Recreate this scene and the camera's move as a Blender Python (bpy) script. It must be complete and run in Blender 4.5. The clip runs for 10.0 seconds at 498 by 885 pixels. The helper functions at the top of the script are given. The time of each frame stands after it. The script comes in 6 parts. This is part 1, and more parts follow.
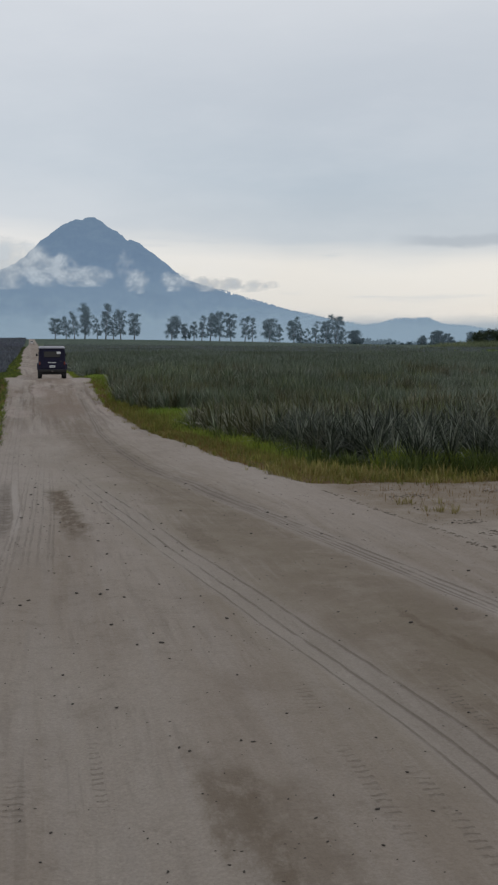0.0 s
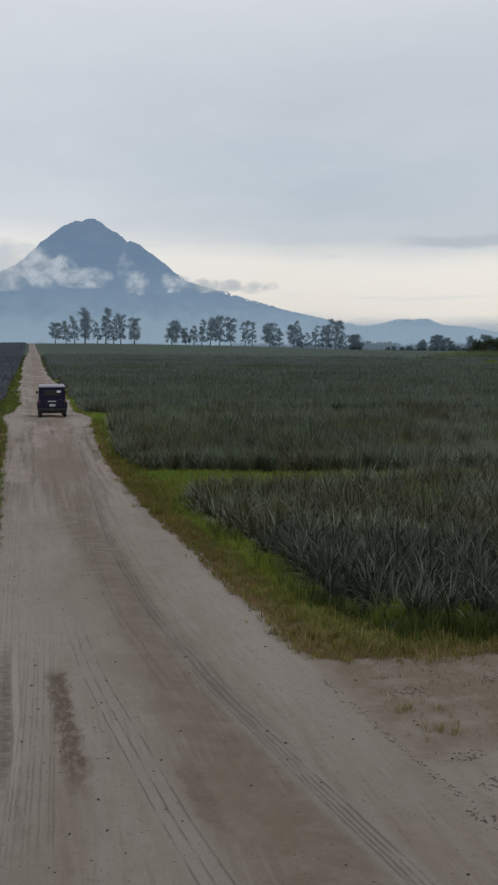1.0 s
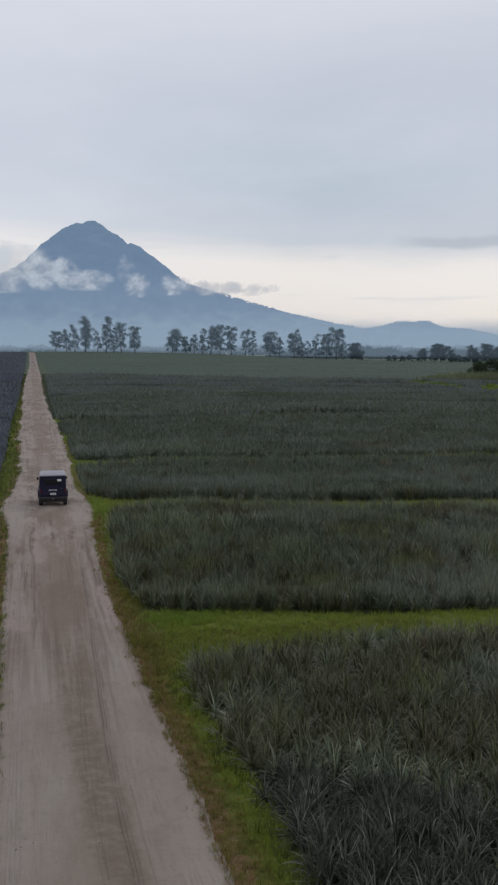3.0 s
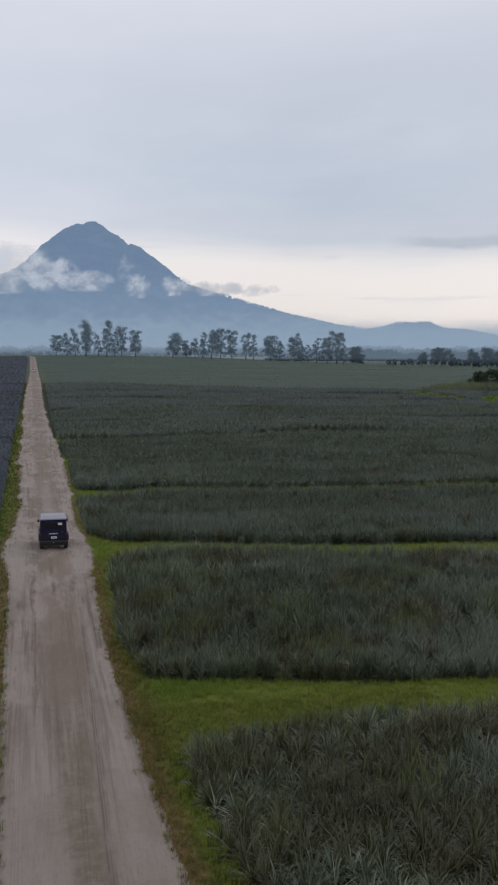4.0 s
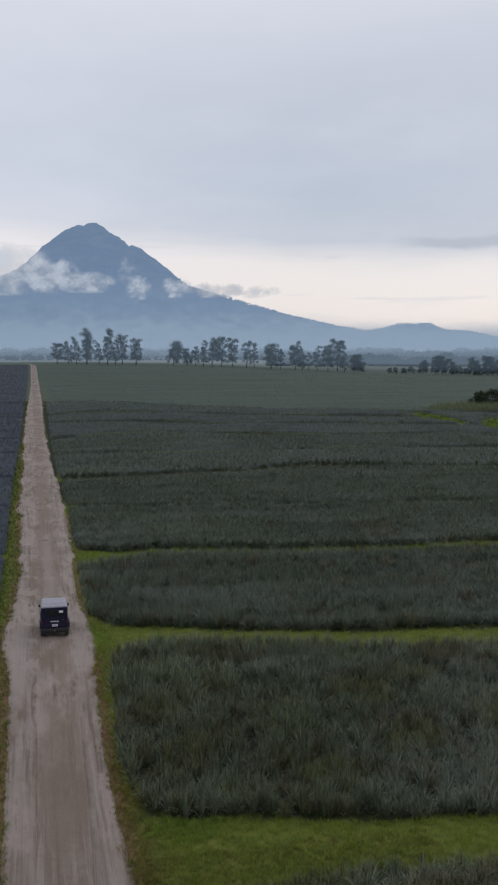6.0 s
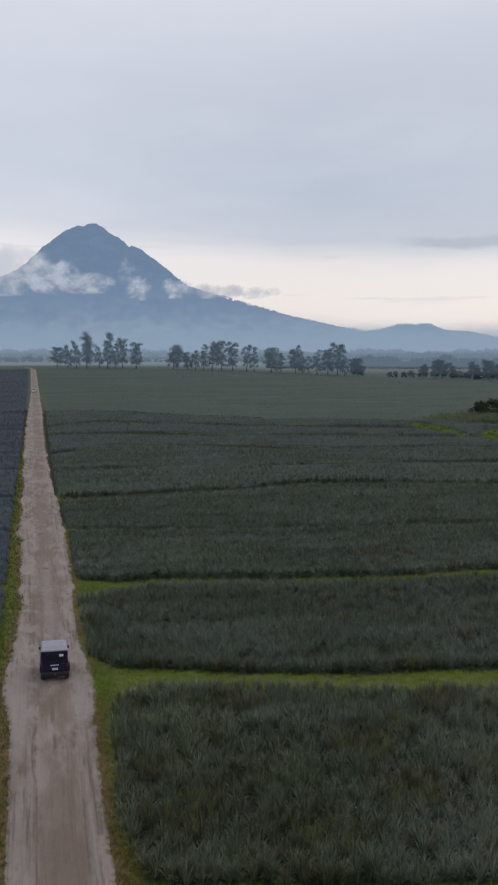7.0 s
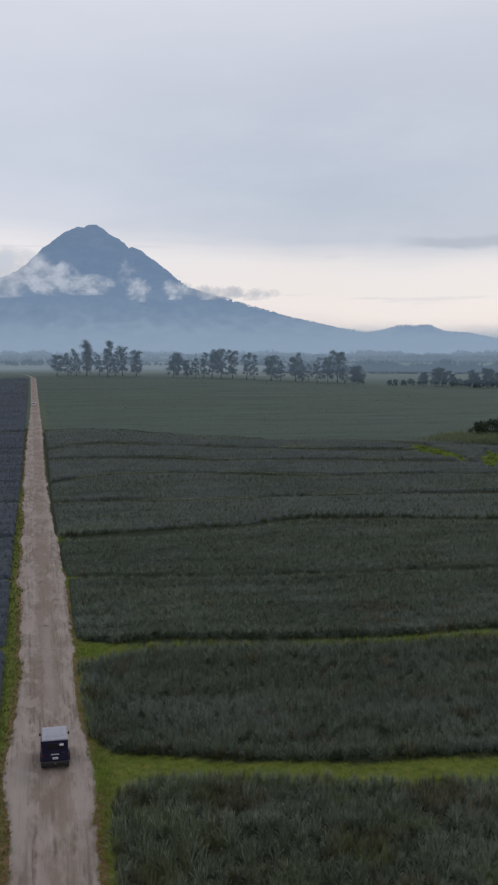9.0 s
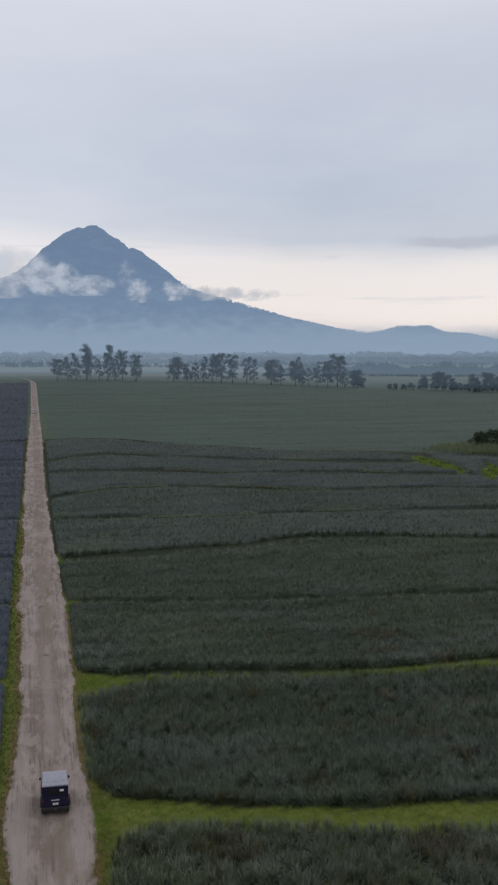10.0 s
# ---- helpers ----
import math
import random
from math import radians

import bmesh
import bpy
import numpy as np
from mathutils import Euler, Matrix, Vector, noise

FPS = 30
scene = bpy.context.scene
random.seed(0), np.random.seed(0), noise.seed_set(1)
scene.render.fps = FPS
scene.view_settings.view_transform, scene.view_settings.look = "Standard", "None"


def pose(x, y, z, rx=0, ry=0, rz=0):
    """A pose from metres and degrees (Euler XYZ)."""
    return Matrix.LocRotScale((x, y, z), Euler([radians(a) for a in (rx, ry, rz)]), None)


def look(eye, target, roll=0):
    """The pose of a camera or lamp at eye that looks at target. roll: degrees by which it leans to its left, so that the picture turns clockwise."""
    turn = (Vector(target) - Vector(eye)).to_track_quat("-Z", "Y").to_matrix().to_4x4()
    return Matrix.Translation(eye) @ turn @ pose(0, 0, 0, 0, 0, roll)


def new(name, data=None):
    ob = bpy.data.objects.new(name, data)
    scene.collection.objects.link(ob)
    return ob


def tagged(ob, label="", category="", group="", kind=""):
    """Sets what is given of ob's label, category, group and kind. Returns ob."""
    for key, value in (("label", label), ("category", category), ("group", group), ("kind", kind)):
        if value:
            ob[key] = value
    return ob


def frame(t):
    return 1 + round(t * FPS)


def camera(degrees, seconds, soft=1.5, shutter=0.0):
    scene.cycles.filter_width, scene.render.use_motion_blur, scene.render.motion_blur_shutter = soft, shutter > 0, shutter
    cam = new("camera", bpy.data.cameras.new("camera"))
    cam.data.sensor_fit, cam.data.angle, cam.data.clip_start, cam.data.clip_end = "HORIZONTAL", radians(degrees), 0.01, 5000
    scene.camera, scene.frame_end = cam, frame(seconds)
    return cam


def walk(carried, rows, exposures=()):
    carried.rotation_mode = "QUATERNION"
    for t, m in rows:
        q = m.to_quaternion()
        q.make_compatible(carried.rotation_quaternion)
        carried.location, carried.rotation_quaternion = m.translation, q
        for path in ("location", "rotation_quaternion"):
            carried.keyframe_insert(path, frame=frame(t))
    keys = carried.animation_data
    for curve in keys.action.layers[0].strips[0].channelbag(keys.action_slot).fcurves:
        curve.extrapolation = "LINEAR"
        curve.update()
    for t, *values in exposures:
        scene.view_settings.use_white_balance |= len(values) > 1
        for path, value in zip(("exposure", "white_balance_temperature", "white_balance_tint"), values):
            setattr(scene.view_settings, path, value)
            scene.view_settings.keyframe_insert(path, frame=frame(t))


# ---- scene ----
from functools import lru_cache

# ---------------------------------------------------------------- camera
HEADING = 12.34          # degrees the camera looks to the right of the road
cam = camera(28.0, 10.0, soft=2.3)
RISE = [
    (0.0, 1.951, -5.676, 0.000), (0.5, 3.025, -5.652, 0.000), (1.0, 4.436, -5.631, 0.002),
    (1.5, 5.892, -5.612, 0.004), (2.0, 7.321, -5.600, 0.006), (2.5, 8.748, -5.592, 0.012),
    (3.0, 10.200, -5.588, 0.024), (4.5, 14.507, -5.588, 0.069), (5.0, 15.958, -5.587, 0.083),
    (5.5, 17.404, -5.585, 0.092), (7.0, 21.736, -5.583, 0.097), (7.5, 23.176, -5.583, 0.097),
    (8.0, 24.646, -5.586, 0.096), (8.5, 26.134, -5.589, 0.095), (9.0, 27.658, -5.591, 0.095),
    (9.5, 29.189, -5.592, 0.095), (10.0, 30.700, -5.594, 0.095)]
SIN_H, COS_H = math.sin(radians(HEADING)), math.cos(radians(HEADING))


def ahead(right, forward):
    """Ground place from metres to the right of and ahead of the camera's first stand."""
    return -1.65 + right * COS_H + forward * SIN_H, -right * SIN_H + forward * COS_H


walk(cam, [(t, pose(*ahead(0.0, 0.23 * t), z, 90 + tilt, 0, turn - HEADING)) for t, z, tilt, turn in RISE],
     exposures=[(0.0, 0.0, 6500, 10.0), (1.5, 0.0, 6480, 10.5), (4.0, 0.04, 6350, 15.0), (10.0, 0.02, 6340, 15.5)])

# ---------------------------------------------------------------- node helpers


class Nodes:
    """Short-hand for building a node tree."""

    def __init__(self, tree):
        self.tree = tree
        tree.nodes.clear()

    def put(self, kind, inputs=None, **props):
        node = self.tree.nodes.new(kind)
        for key, value in props.items():
            setattr(node, key, value)
        for key, value in (inputs or {}).items():
            self.plug(value, node.inputs[key])
        return node

    def plug(self, value, socket):
        if isinstance(value, bpy.types.NodeSocket):
            self.tree.links.new(value, socket)
        elif isinstance(value, bpy.types.Node):
            self.tree.links.new(value.outputs[0], socket)
        else:
            socket.default_value = value

    def math(self, op, a, b=0.0, c=0.0, clamp=False):
        return self.put("ShaderNodeMath", {0: a, 1: b, 2: c}, operation=op, use_clamp=clamp).outputs[0]

    def step(self, value, low, high, out0=0.0, out1=1.0):
        return self.put("ShaderNodeMapRange", {0: value, 1: low, 2: high, 3: out0, 4: out1},
                        interpolation_type="SMOOTHSTEP").outputs[0]

    def noise(self, where, scale, detail=4.0, rough=0.55, stretch=None):
        if stretch:
            where = self.put("ShaderNodeMapping", {0: where, 3: stretch}).outputs[0]
        return self.put("ShaderNodeTexNoise", {"Vector": where, "Scale": scale, "Detail": detail, "Roughness": rough}).outputs[0]

    def mix(self, factor, a, b):
        node = self.put("ShaderNodeMix", data_type="RGBA")
        self.plug(factor, node.inputs[0])
        self.plug(a, node.inputs[6])
        self.plug(b, node.inputs[7])
        return node.outputs[2]

    def ramp(self, factor, stops):
        node = self.put("ShaderNodeValToRGB", {0: factor})
        while len(node.color_ramp.elements) < len(stops):
            node.color_ramp.elements.new(0.5)
        for stop, (place, colour) in zip(node.color_ramp.elements, stops):
            stop.position, stop.color = place, (*colour, 1)
        return node.outputs[0]


def material(name):
    m = bpy.data.materials.new(name)
    m.use_nodes = True
    return m, Nodes(m.node_tree)


def finish(n, colour, rough, height=None, strength=0.3, distance=0.02, metal=0.0, spec=0.5, coat=0.0):
    """Principled surface with a bump, linked to the output."""
    surface = n.put("ShaderNodeBsdfPrincipled", {"Base Color": colour, "Roughness": rough, "Metallic": metal,
                                                 "Specular IOR Level": spec, "Coat Weight": coat})
    if height is not None:
        bump = n.put("ShaderNodeBump", {"Height": height, "Strength": strength, "Distance": distance})
        n.plug(bump, surface.inputs["Normal"])
    out = n.put("ShaderNodeOutputMaterial")
    n.plug(surface, out.inputs[0])


# ---------------------------------------------------------------- sky and sun
world = bpy.data.worlds.new("overcast_sky")
scene.world = world
world.use_nodes = True
n = Nodes(world.node_tree)
way = n.put("ShaderNodeTexCoord").outputs["Generated"]
parts_of_way = n.put("ShaderNodeSeparateXYZ", {0: way})
up = parts_of_way.outputs[2]
billow = n.noise(way, 2.2, 5, 0.5, (1.0, 1.0, 5.0))
streak = n.noise(way, 3.0, 6, 0.55, (1.0, 1.0, 11.0))
lift = n.math("MULTIPLY_ADD", n.math("SUBTRACT", billow, 0.5), 0.06, up)
lift = n.math("MULTIPLY_ADD", n.math("SUBTRACT", streak, 0.5), 0.025, lift)
aside = n.put("ShaderNodeVectorMath", {0: way, 1: (COS_H, -SIN_H, 0.0)}, operation="DOT_PRODUCT").outputs["Value"]
lift = n.math("ADD", n.math("MULTIPLY_ADD", n.math("MINIMUM", aside, 0.04), 0.09, lift), 0.011)
cloud = n.ramp(lift, [(0.0, (0.70, 0.66, 0.62)), (0.045, (0.82, 0.77, 0.70)), (0.088, (0.79, 0.76, 0.71)),
                      (0.118, (0.50, 0.55, 0.60)), (0.17, (0.44, 0.51, 0.58)), (0.25, (0.51, 0.56, 0.62)),
                      (0.34, (0.66, 0.69, 0.73)), (0.6, (0.72, 0.74, 0.78)), (1.0, (0.78, 0.80, 0.84))])
wisp = n.step(n.noise(way, 5.0, 7, 0.6, (1.0, 1.0, 14.0)), 0.58, 0.72)
low = n.math("MULTIPLY", n.step(up, 0.015, 0.05), n.step(up, 0.14, 0.09))
cloud = n.mix(n.math("MULTIPLY", n.math("MULTIPLY", wisp, low), 0.55), cloud, (0.42, 0.48, 0.55, 1))
soft_patch = n.noise(way, 3.5, 5, 0.6, (1.0, 1.0, 3.0))
cloud = n.mix(n.step(soft_patch, 0.35, 0.75, 0.0, 0.22), cloud, (0.80, 0.82, 0.85, 1))
band = n.math("MULTIPLY", n.step(n.math("ABSOLUTE", n.math("SUBTRACT", up, n.math("MULTIPLY_ADD", n.noise(way, 9.0, 4, 0.6, (1.0, 1.0, 2.0)), 0.02, 0.089))), 0.008, 0.002), n.step(aside, 0.13, 0.18))
cloud = n.mix(n.math("MULTIPLY", band, 0.9), cloud, (0.40, 0.445, 0.50, 1))
cloud = n.mix(n.step(aside, 0.12, -0.26, 0.0, 0.30), cloud, (0.82, 0.84, 0.87, 1))
cloud = n.mix(n.math("MULTIPLY", n.step(aside, -0.02, 0.30, 0.0, 0.30), n.step(lift, 0.09, 0.12)), cloud, (0.44, 0.50, 0.57, 1))
clear = n.put("ShaderNodeTexSky", sky_type="NISHITA", sun_disc=False, sun_elevation=radians(32), sun_rotation=radians(40))
clear = n.put("ShaderNodeMix", {0: 1.0, 6: clear.outputs[0], 7: (0.1, 0.1, 0.1, 1)}, data_type="RGBA", blend_type="MULTIPLY").outputs[2]
sky = n.mix(0.94, clear, cloud)
background = n.put("ShaderNodeBackground", {0: sky, 1: 1.0})
n.plug(background, n.put("ShaderNodeOutputWorld").inputs[0])

sun = new("sun", bpy.data.lights.new("sun", "SUN"))
sun.data.energy, sun.data.angle, sun.data.color = 0.5, radians(25), (1.0, 0.95, 0.88)
sun.matrix_world = look((60, 90, 70), (0, 0, 0))

# ---------------------------------------------------------------- the lie of the land
ALONG = [-400, 0, 11, 14, 20, 32, 42, 52, 58, 63, 70, 80, 95, 110, 140, 185, 230, 260, 360, 440, 1000, 5000]
LEVEL = [.2, .05, 0, -.05, -.4, -.85, -.95, -.7, -.4, -.22, -.45, -.8, -.9, -1.35, -1.15, -.9, -.2, .3, .8, 1.2, 1.5, 1.5]
ACROSS = [-400, 40, 140, 165, 190, 225, 245, 300, 500]
RIDGE = [4.2, 4.8, 3.0, 1.6, 0.6, -1.4, -1.7, -2.8, -6]
TABLE_Y = np.arange(-400, 5001, 0.5)
TABLE_Z = np.interp(TABLE_Y, ALONG, LEVEL)
BELL = np.exp(-np.linspace(-2.5, 2.5, 11) ** 2)
TABLE_Z = np.convolve(np.pad(TABLE_Z, 5, mode="edge"), BELL / BELL.sum(), mode="valid")


def ease(v, low, high):
    w = np.clip((np.asarray(v, float) - low) / (high - low), 0, 1)
    return w * w * (3 - 2 * w)


def land(x, y):
    """Height of the land, with no road cut into it."""
    x, y = np.asarray(x, float), np.asarray(y, float)
    w, v = ease(y, 380, 710), ease(y, 800, 1400)
    z = ((1 - w) * np.interp(y, TABLE_Y, TABLE_Z) + w * np.interp(x, ACROSS, RIDGE)) * (1 - v) - 8 * v
    roll = np.sin(y * 0.36 + 1.4 * np.sin(x * 0.055 + 0.7)) + 0.7 * np.sin(y * 0.21 - x * 0.05 + 2.0 * np.sin(y * 0.033))
    z = z + 0.11 * roll * ease(x, 4, 12) * (1 - ease(y, 330, 420)) * ease(y, 14, 24)
    return z + 0.05 * np.sin(x * 0.31 + y * 0.17) * np.sin(y * 0.23 - x * 0.11)


def wobble(v, seed, size=1.0):
    """Smooth one-dimensional unevenness, about -1 to 1."""
    v = np.asarray(v, float) / size
    return 0.5 * np.sin(v * 1.7 + seed) + 0.3 * np.sin(v * 4.1 + seed * 2.3) + 0.2 * np.sin(v * 9.7 + seed * 5.1)


LEFT_Y = [0, 25, 48, 60, 66, 72, 80, 90, 114, 129, 157, 200, 235, 300, 350, 440, 700]
LEFT_X = [-2.5, -2.45, -2.75, -2.9, -3.5, -3.1, -2.8, -2.45, -2.75, -3.1, -2.9, -3.15, -3.15, -2.9, -2.3, -1.7, -1.8]
RIGHT_Y = [0, 15, 31, 45, 60, 65.5, 70, 77, 89, 113, 131, 156, 173, 216, 263, 290, 350, 440, 700]
RIGHT_X = [2.1, 2.05, 1.9, 1.6, 1.75, 2.3, 1.95, 1.6, 1.7, 2.1, 2.0, 1.7, 1.3, 1.0, 1.0, 1.35, 1.45, 1.4, 1.3]
CROSSINGS = [95.0, 126.0, 151.0, 185.0, 207.0, 243.0, 266.0, 300.0, 322.0, 365.0, 410.0]


def dirt(x, y):
    """Metres inside the bare dirt (negative outside): the road and the open junction round the camera's start."""
    x, y = np.asarray(x, float), np.asarray(y, float)
    x = x + 0.0006 * np.clip(y - 690, 0, 400) ** 2
    near = 1 - ease(y, 70, 110)
    mouth = sum(0.32 * np.exp(-((y - c) / 1.6) ** 2) for c in CROSSINGS)
    left = x - np.interp(y, LEFT_Y, LEFT_X) + near * (0.07 * wobble(y, 1.0, 0.9) + 0.05 * wobble(y, 7.0, 0.15)) + (1 - near) * 0.22 * wobble(y, 1.5, 7.0) + mouth
    right = np.interp(y, RIGHT_Y, RIGHT_X) - x + near * (0.07 * wobble(y, 4.0, 0.8) + 0.05 * wobble(y, 2.0, 0.13)) + (1 - near) * 0.18 * wobble(y, 4.4, 6.0) + mouth
    strip = np.minimum(left, right) - 1.0 * ease(y, 692, 760)
    junction = np.minimum(13.35 - 0.07 * np.clip(x - 3, 0, 20) + 0.12 * wobble(x, 3.0, 0.5) - y, y + 9)
    blend = np.clip(0.5 + 0.5 * (strip - junction) / 0.8, 0, 1)
    return junction * (1 - blend) + strip * blend + 0.8 * blend * (1 - blend)


# wheel tracks: places (y, x) along each
TRACK_B = [(2.0, 0.36), (3.6, 0.30), (4.6, 0.22), (5.5, 0.08), (7.1, -0.14), (9.1, -0.44), (13.6, -0.92), (20.0, -1.15), (30.0, -1.2)]
TRACK_C = [(4.0, 1.95), (6.5, 1.55), (8.0, 1.33), (9.6, 1.06), (12.9, 0.60), (17.5, 0.32), (23.0, 0.24), (28.0, 0.32), (35.6, 0.50), (42.0, 0.68), (60.0, 0.85)]
TRACK_D = [(2.0, -1.38), (3.9, -1.40), (5.7, -1.50), (9.0, -1.42), (12.0, -1.33), (15.7, -1.28), (31.0, -1.0), (60.0, -0.8)]
TRACK_E = [(2.0, -2.3), (11.0, -1.93), (13.8, -2.02), (20.0, -2.1), (40.0, -2.2), (60.0, -2.1)]


FIRM = [(3.0, 0.80), (4.8, 0.86), (5.5, 0.90), (6.7, 0.85), (8.1, 0.66), (10.0, 0.42), (13.9, 0.12), (19.3, 0.02), (30.0, -0.25), (45.0, -0.3)]
TRACKS = {"track_b": TRACK_B, "track_c": TRACK_C, "track_d": TRACK_D, "track_e": TRACK_E, "firm": FIRM}


BERM_Y, BERM_X = [7.0, 8.3, 9.1, 9.8, 10.7, 11.9, 13.2, 15.0], [2.4, 2.3, 2.22, 2.17, 2.1, 2.03, 2.0, 2.0]


def track_x(y, track):
    """The x of a wheel track at each place along the road, its bends rounded."""
    ys, xs = zip(*track)
    return sum(np.interp(y + d * (0.6 + 0.05 * np.abs(y)), ys, xs) for d in (-1, -0.6, -0.3, 0, 0.3, 0.6, 1)) / 7


def rut(x, y, track, width, deep):
    last = track[-1][0]
    return -deep * np.exp(-((x - track_x(y, track)) / width) ** 2) * ease(y, 2, 3) * (1 - ease(y, last - 12, last))


def road_top(x, y):
    """Height of the dirt surface."""
    x, y = np.asarray(x, float), np.asarray(y, float)
    z = land(x, y) + 0.02 + 0.012 * wobble(x * 0.9 + y * 0.3, 2.0, 1.3) + 0.012 * wobble(y, 5.0, 2.1) * np.cos(x * 1.3)
    for track, width, deep in ((TRACK_B, 0.16, 0.035), (TRACK_C, 0.2, 0.035), (TRACK_D, 0.22, 0.03), (TRACK_E, 0.12, 0.04)):
        z = z + rut(x, y, track, width, deep)
    z = z + 0.03 * np.exp(-((x - np.interp(y, BERM_Y, BERM_X)) / 0.09) ** 2) * ease(y, 6, 7) * (1 - ease(y, 13.5, 15))
    far = ease(y, 40, 60)
    z = z - far * 0.035 * (np.exp(-((x + 1.25) / 0.3) ** 2) + np.exp(-((x - 0.35) / 0.3) ** 2))
    return z - 0.10 * ease(-dirt(x, y), -0.1, 0.6) + 0.012 * np.exp(-((dirt(x, y) - 0.2) / 0.25) ** 2)


def ground_top(x, y):
    """Height of the grassed and planted land, which lies lower under the road."""
    return land(x, y) + 0.02 - 0.12 * ease(dirt(x, y), -0.3, 0.35) * (np.asarray(y) < 860)


# ---------------------------------------------------------------- mesh helpers


def mesh_from(name, verts, faces, mat, smooth=False):
    """A mesh from arrays of corners and of triangles or quads."""
    me = bpy.data.meshes.new(name)
    verts, faces = np.asarray(verts, np.float32), np.asarray(faces, np.int32)
    size = faces.shape[1]
    me.vertices.add(len(verts))
    me.vertices.foreach_set("co", verts.ravel())
    me.loops.add(faces.size)
    me.loops.foreach_set("vertex_index", faces.ravel())
    me.polygons.add(len(faces))
    me.polygons.foreach_set("loop_start", np.arange(0, faces.size, size, dtype=np.int32))
    me.polygons.foreach_set("use_smooth", np.full(len(faces), smooth))
    me.update(calc_edges=True)
    me.materials.append(mat)
    return me


def grid_faces(rows, cols):
    i = np.arange(rows * cols).reshape(rows, cols)
    return np.stack([i[:-1, :-1], i[:-1, 1:], i[1:, 1:], i[1:, :-1]], -1).reshape(-1, 4)


def scatter(templates, places, turns, sizes, pick, lean=None):
    """Many turned and scaled copies of a few templates in one array of corners and triangles."""
    all_v, all_f, base = [], [], 0
    for k, (tv, tf) in enumerate(templates):
        at = np.nonzero(pick == k)[0]
        if not len(at):
            continue
        c, s = np.cos(turns[at])[:, None], np.sin(turns[at])[:, None]
        size = sizes[at][:, None]
        v = np.empty((len(at), len(tv), 3), np.float32)
        v[:, :, 0] = (c * tv[None, :, 0] - s * tv[None, :, 1]) * size
        v[:, :, 1] = (s * tv[None, :, 0] + c * tv[None, :, 1]) * size
        v[:, :, 2] = tv[None, :, 2] * size
        v += places[at][:, None, :]
        f = tf[None] + (np.arange(len(at)) * len(tv))[:, None, None] + base
        all_v.append(v.reshape(-1, 3))
        all_f.append(f.reshape(-1, 3))
        base += len(at) * len(tv)
    return np.concatenate(all_v), np.concatenate(all_f)


def part(name, bm, mat, parent, label=""):
    me = bpy.data.meshes.new(name)
    bm.to_mesh(me)
    bm.free()
    me.materials.append(mat)
    ob = new(name, me)
    ob.parent = parent
    if label:
        ob["label"] = label
    return ob


def leaf_strip(rng, azimuth, tilt, length, width, bend, segments, fold=False, root=0.03, lift=0.0):
    """One arching strap leaf as corners and triangles."""
    out = np.array([math.cos(azimuth), math.sin(azimuth), 0.0])
    side = np.array([-math.sin(azimuth), math.cos(azimuth), 0.0])
    p, angle = out * root + np.array([0, 0, lift]), tilt
    verts, faces = [], []
    for k in range(segments + 1):
        f = k / segments
        w = width * (1.0 - f ** 2.2) * (0.75 + 0.5 * f)
        if k == segments:
            verts.append(p)
        elif fold:
            keel = np.array([0, 0, -1.0]) * math.sin(angle) + out * math.cos(angle) * 1.0
            verts += [p - side * w / 2, p + keel * w * 0.28, p + side * w / 2]
        else:
            verts += [p - side * w / 2, p + side * w / 2]
        p = p + (out * math.sin(angle) + np.array([0, 0, math.cos(angle)])) * length / segments
        angle += bend / segments
    m = 3 if fold else 2
    for k in range(segments - 1):
        for j in range(m - 1):
            a, b = k * m + j, (k + 1) * m + j
            faces += [(a, a + 1, b + 1), (a, b + 1, b)]
    a, tip = (segments - 1) * m, segments * m
    for j in range(m - 1):
        faces.append((a + j, a + j + 1, tip))
    return verts, faces


def rosette(seed, leaves, length, width, segments, fold=False, spread=1.0, skirt=0.0, droop=1.0, loose=0.14):
    """A pineapple plant: strap leaves that spiral out of one foot, upright inside, arching outside."""
    rng = random.Random(seed)
    verts, faces = [], []
    for k in range(leaves):
        f = (k + 0.5) / leaves
        tilt = radians(6 + 76 * f ** 1.0) * spread + rng.uniform(-loose, loose)
        v, t = leaf_strip(rng, k * 2.39996 + rng.uniform(-0.35, 0.35), tilt,
                          length * rng.uniform(0.7, 1.1) * (0.78 + 0.34 * math.sin(math.pi * (0.2 + 0.6 * f))) * (1 - skirt * f),
                          width * rng.uniform(0.75, 1.2), radians(rng.uniform(20, 105)) * (0.3 + 0.8 * f) * droop, segments, fold,
                          0.03 + 0.03 * f, 0.14 * (1 - f))
        faces += [tuple(i + len(verts) for i in one) for one in t]
        verts += v
    return np.array(verts), np.array(faces)


def tuft(seed, blades, height, width, lean=0.5):
    """A tuft of grass blades."""
    rng = random.Random(seed)
    verts, faces = [], []
    for _ in range(blades):
        v, t = leaf_strip(rng, rng.uniform(0, 6.283), rng.uniform(0.03, lean), height * rng.uniform(0.5, 1.15), width,
                          rng.uniform(0.1, 1.0), 2, False, rng.uniform(0.0, 0.10))
        faces += [tuple(i + len(verts) for i in one) for one in t]
        verts += v
    return np.array(verts), np.array(faces)


# ---------------------------------------------------------------- materials


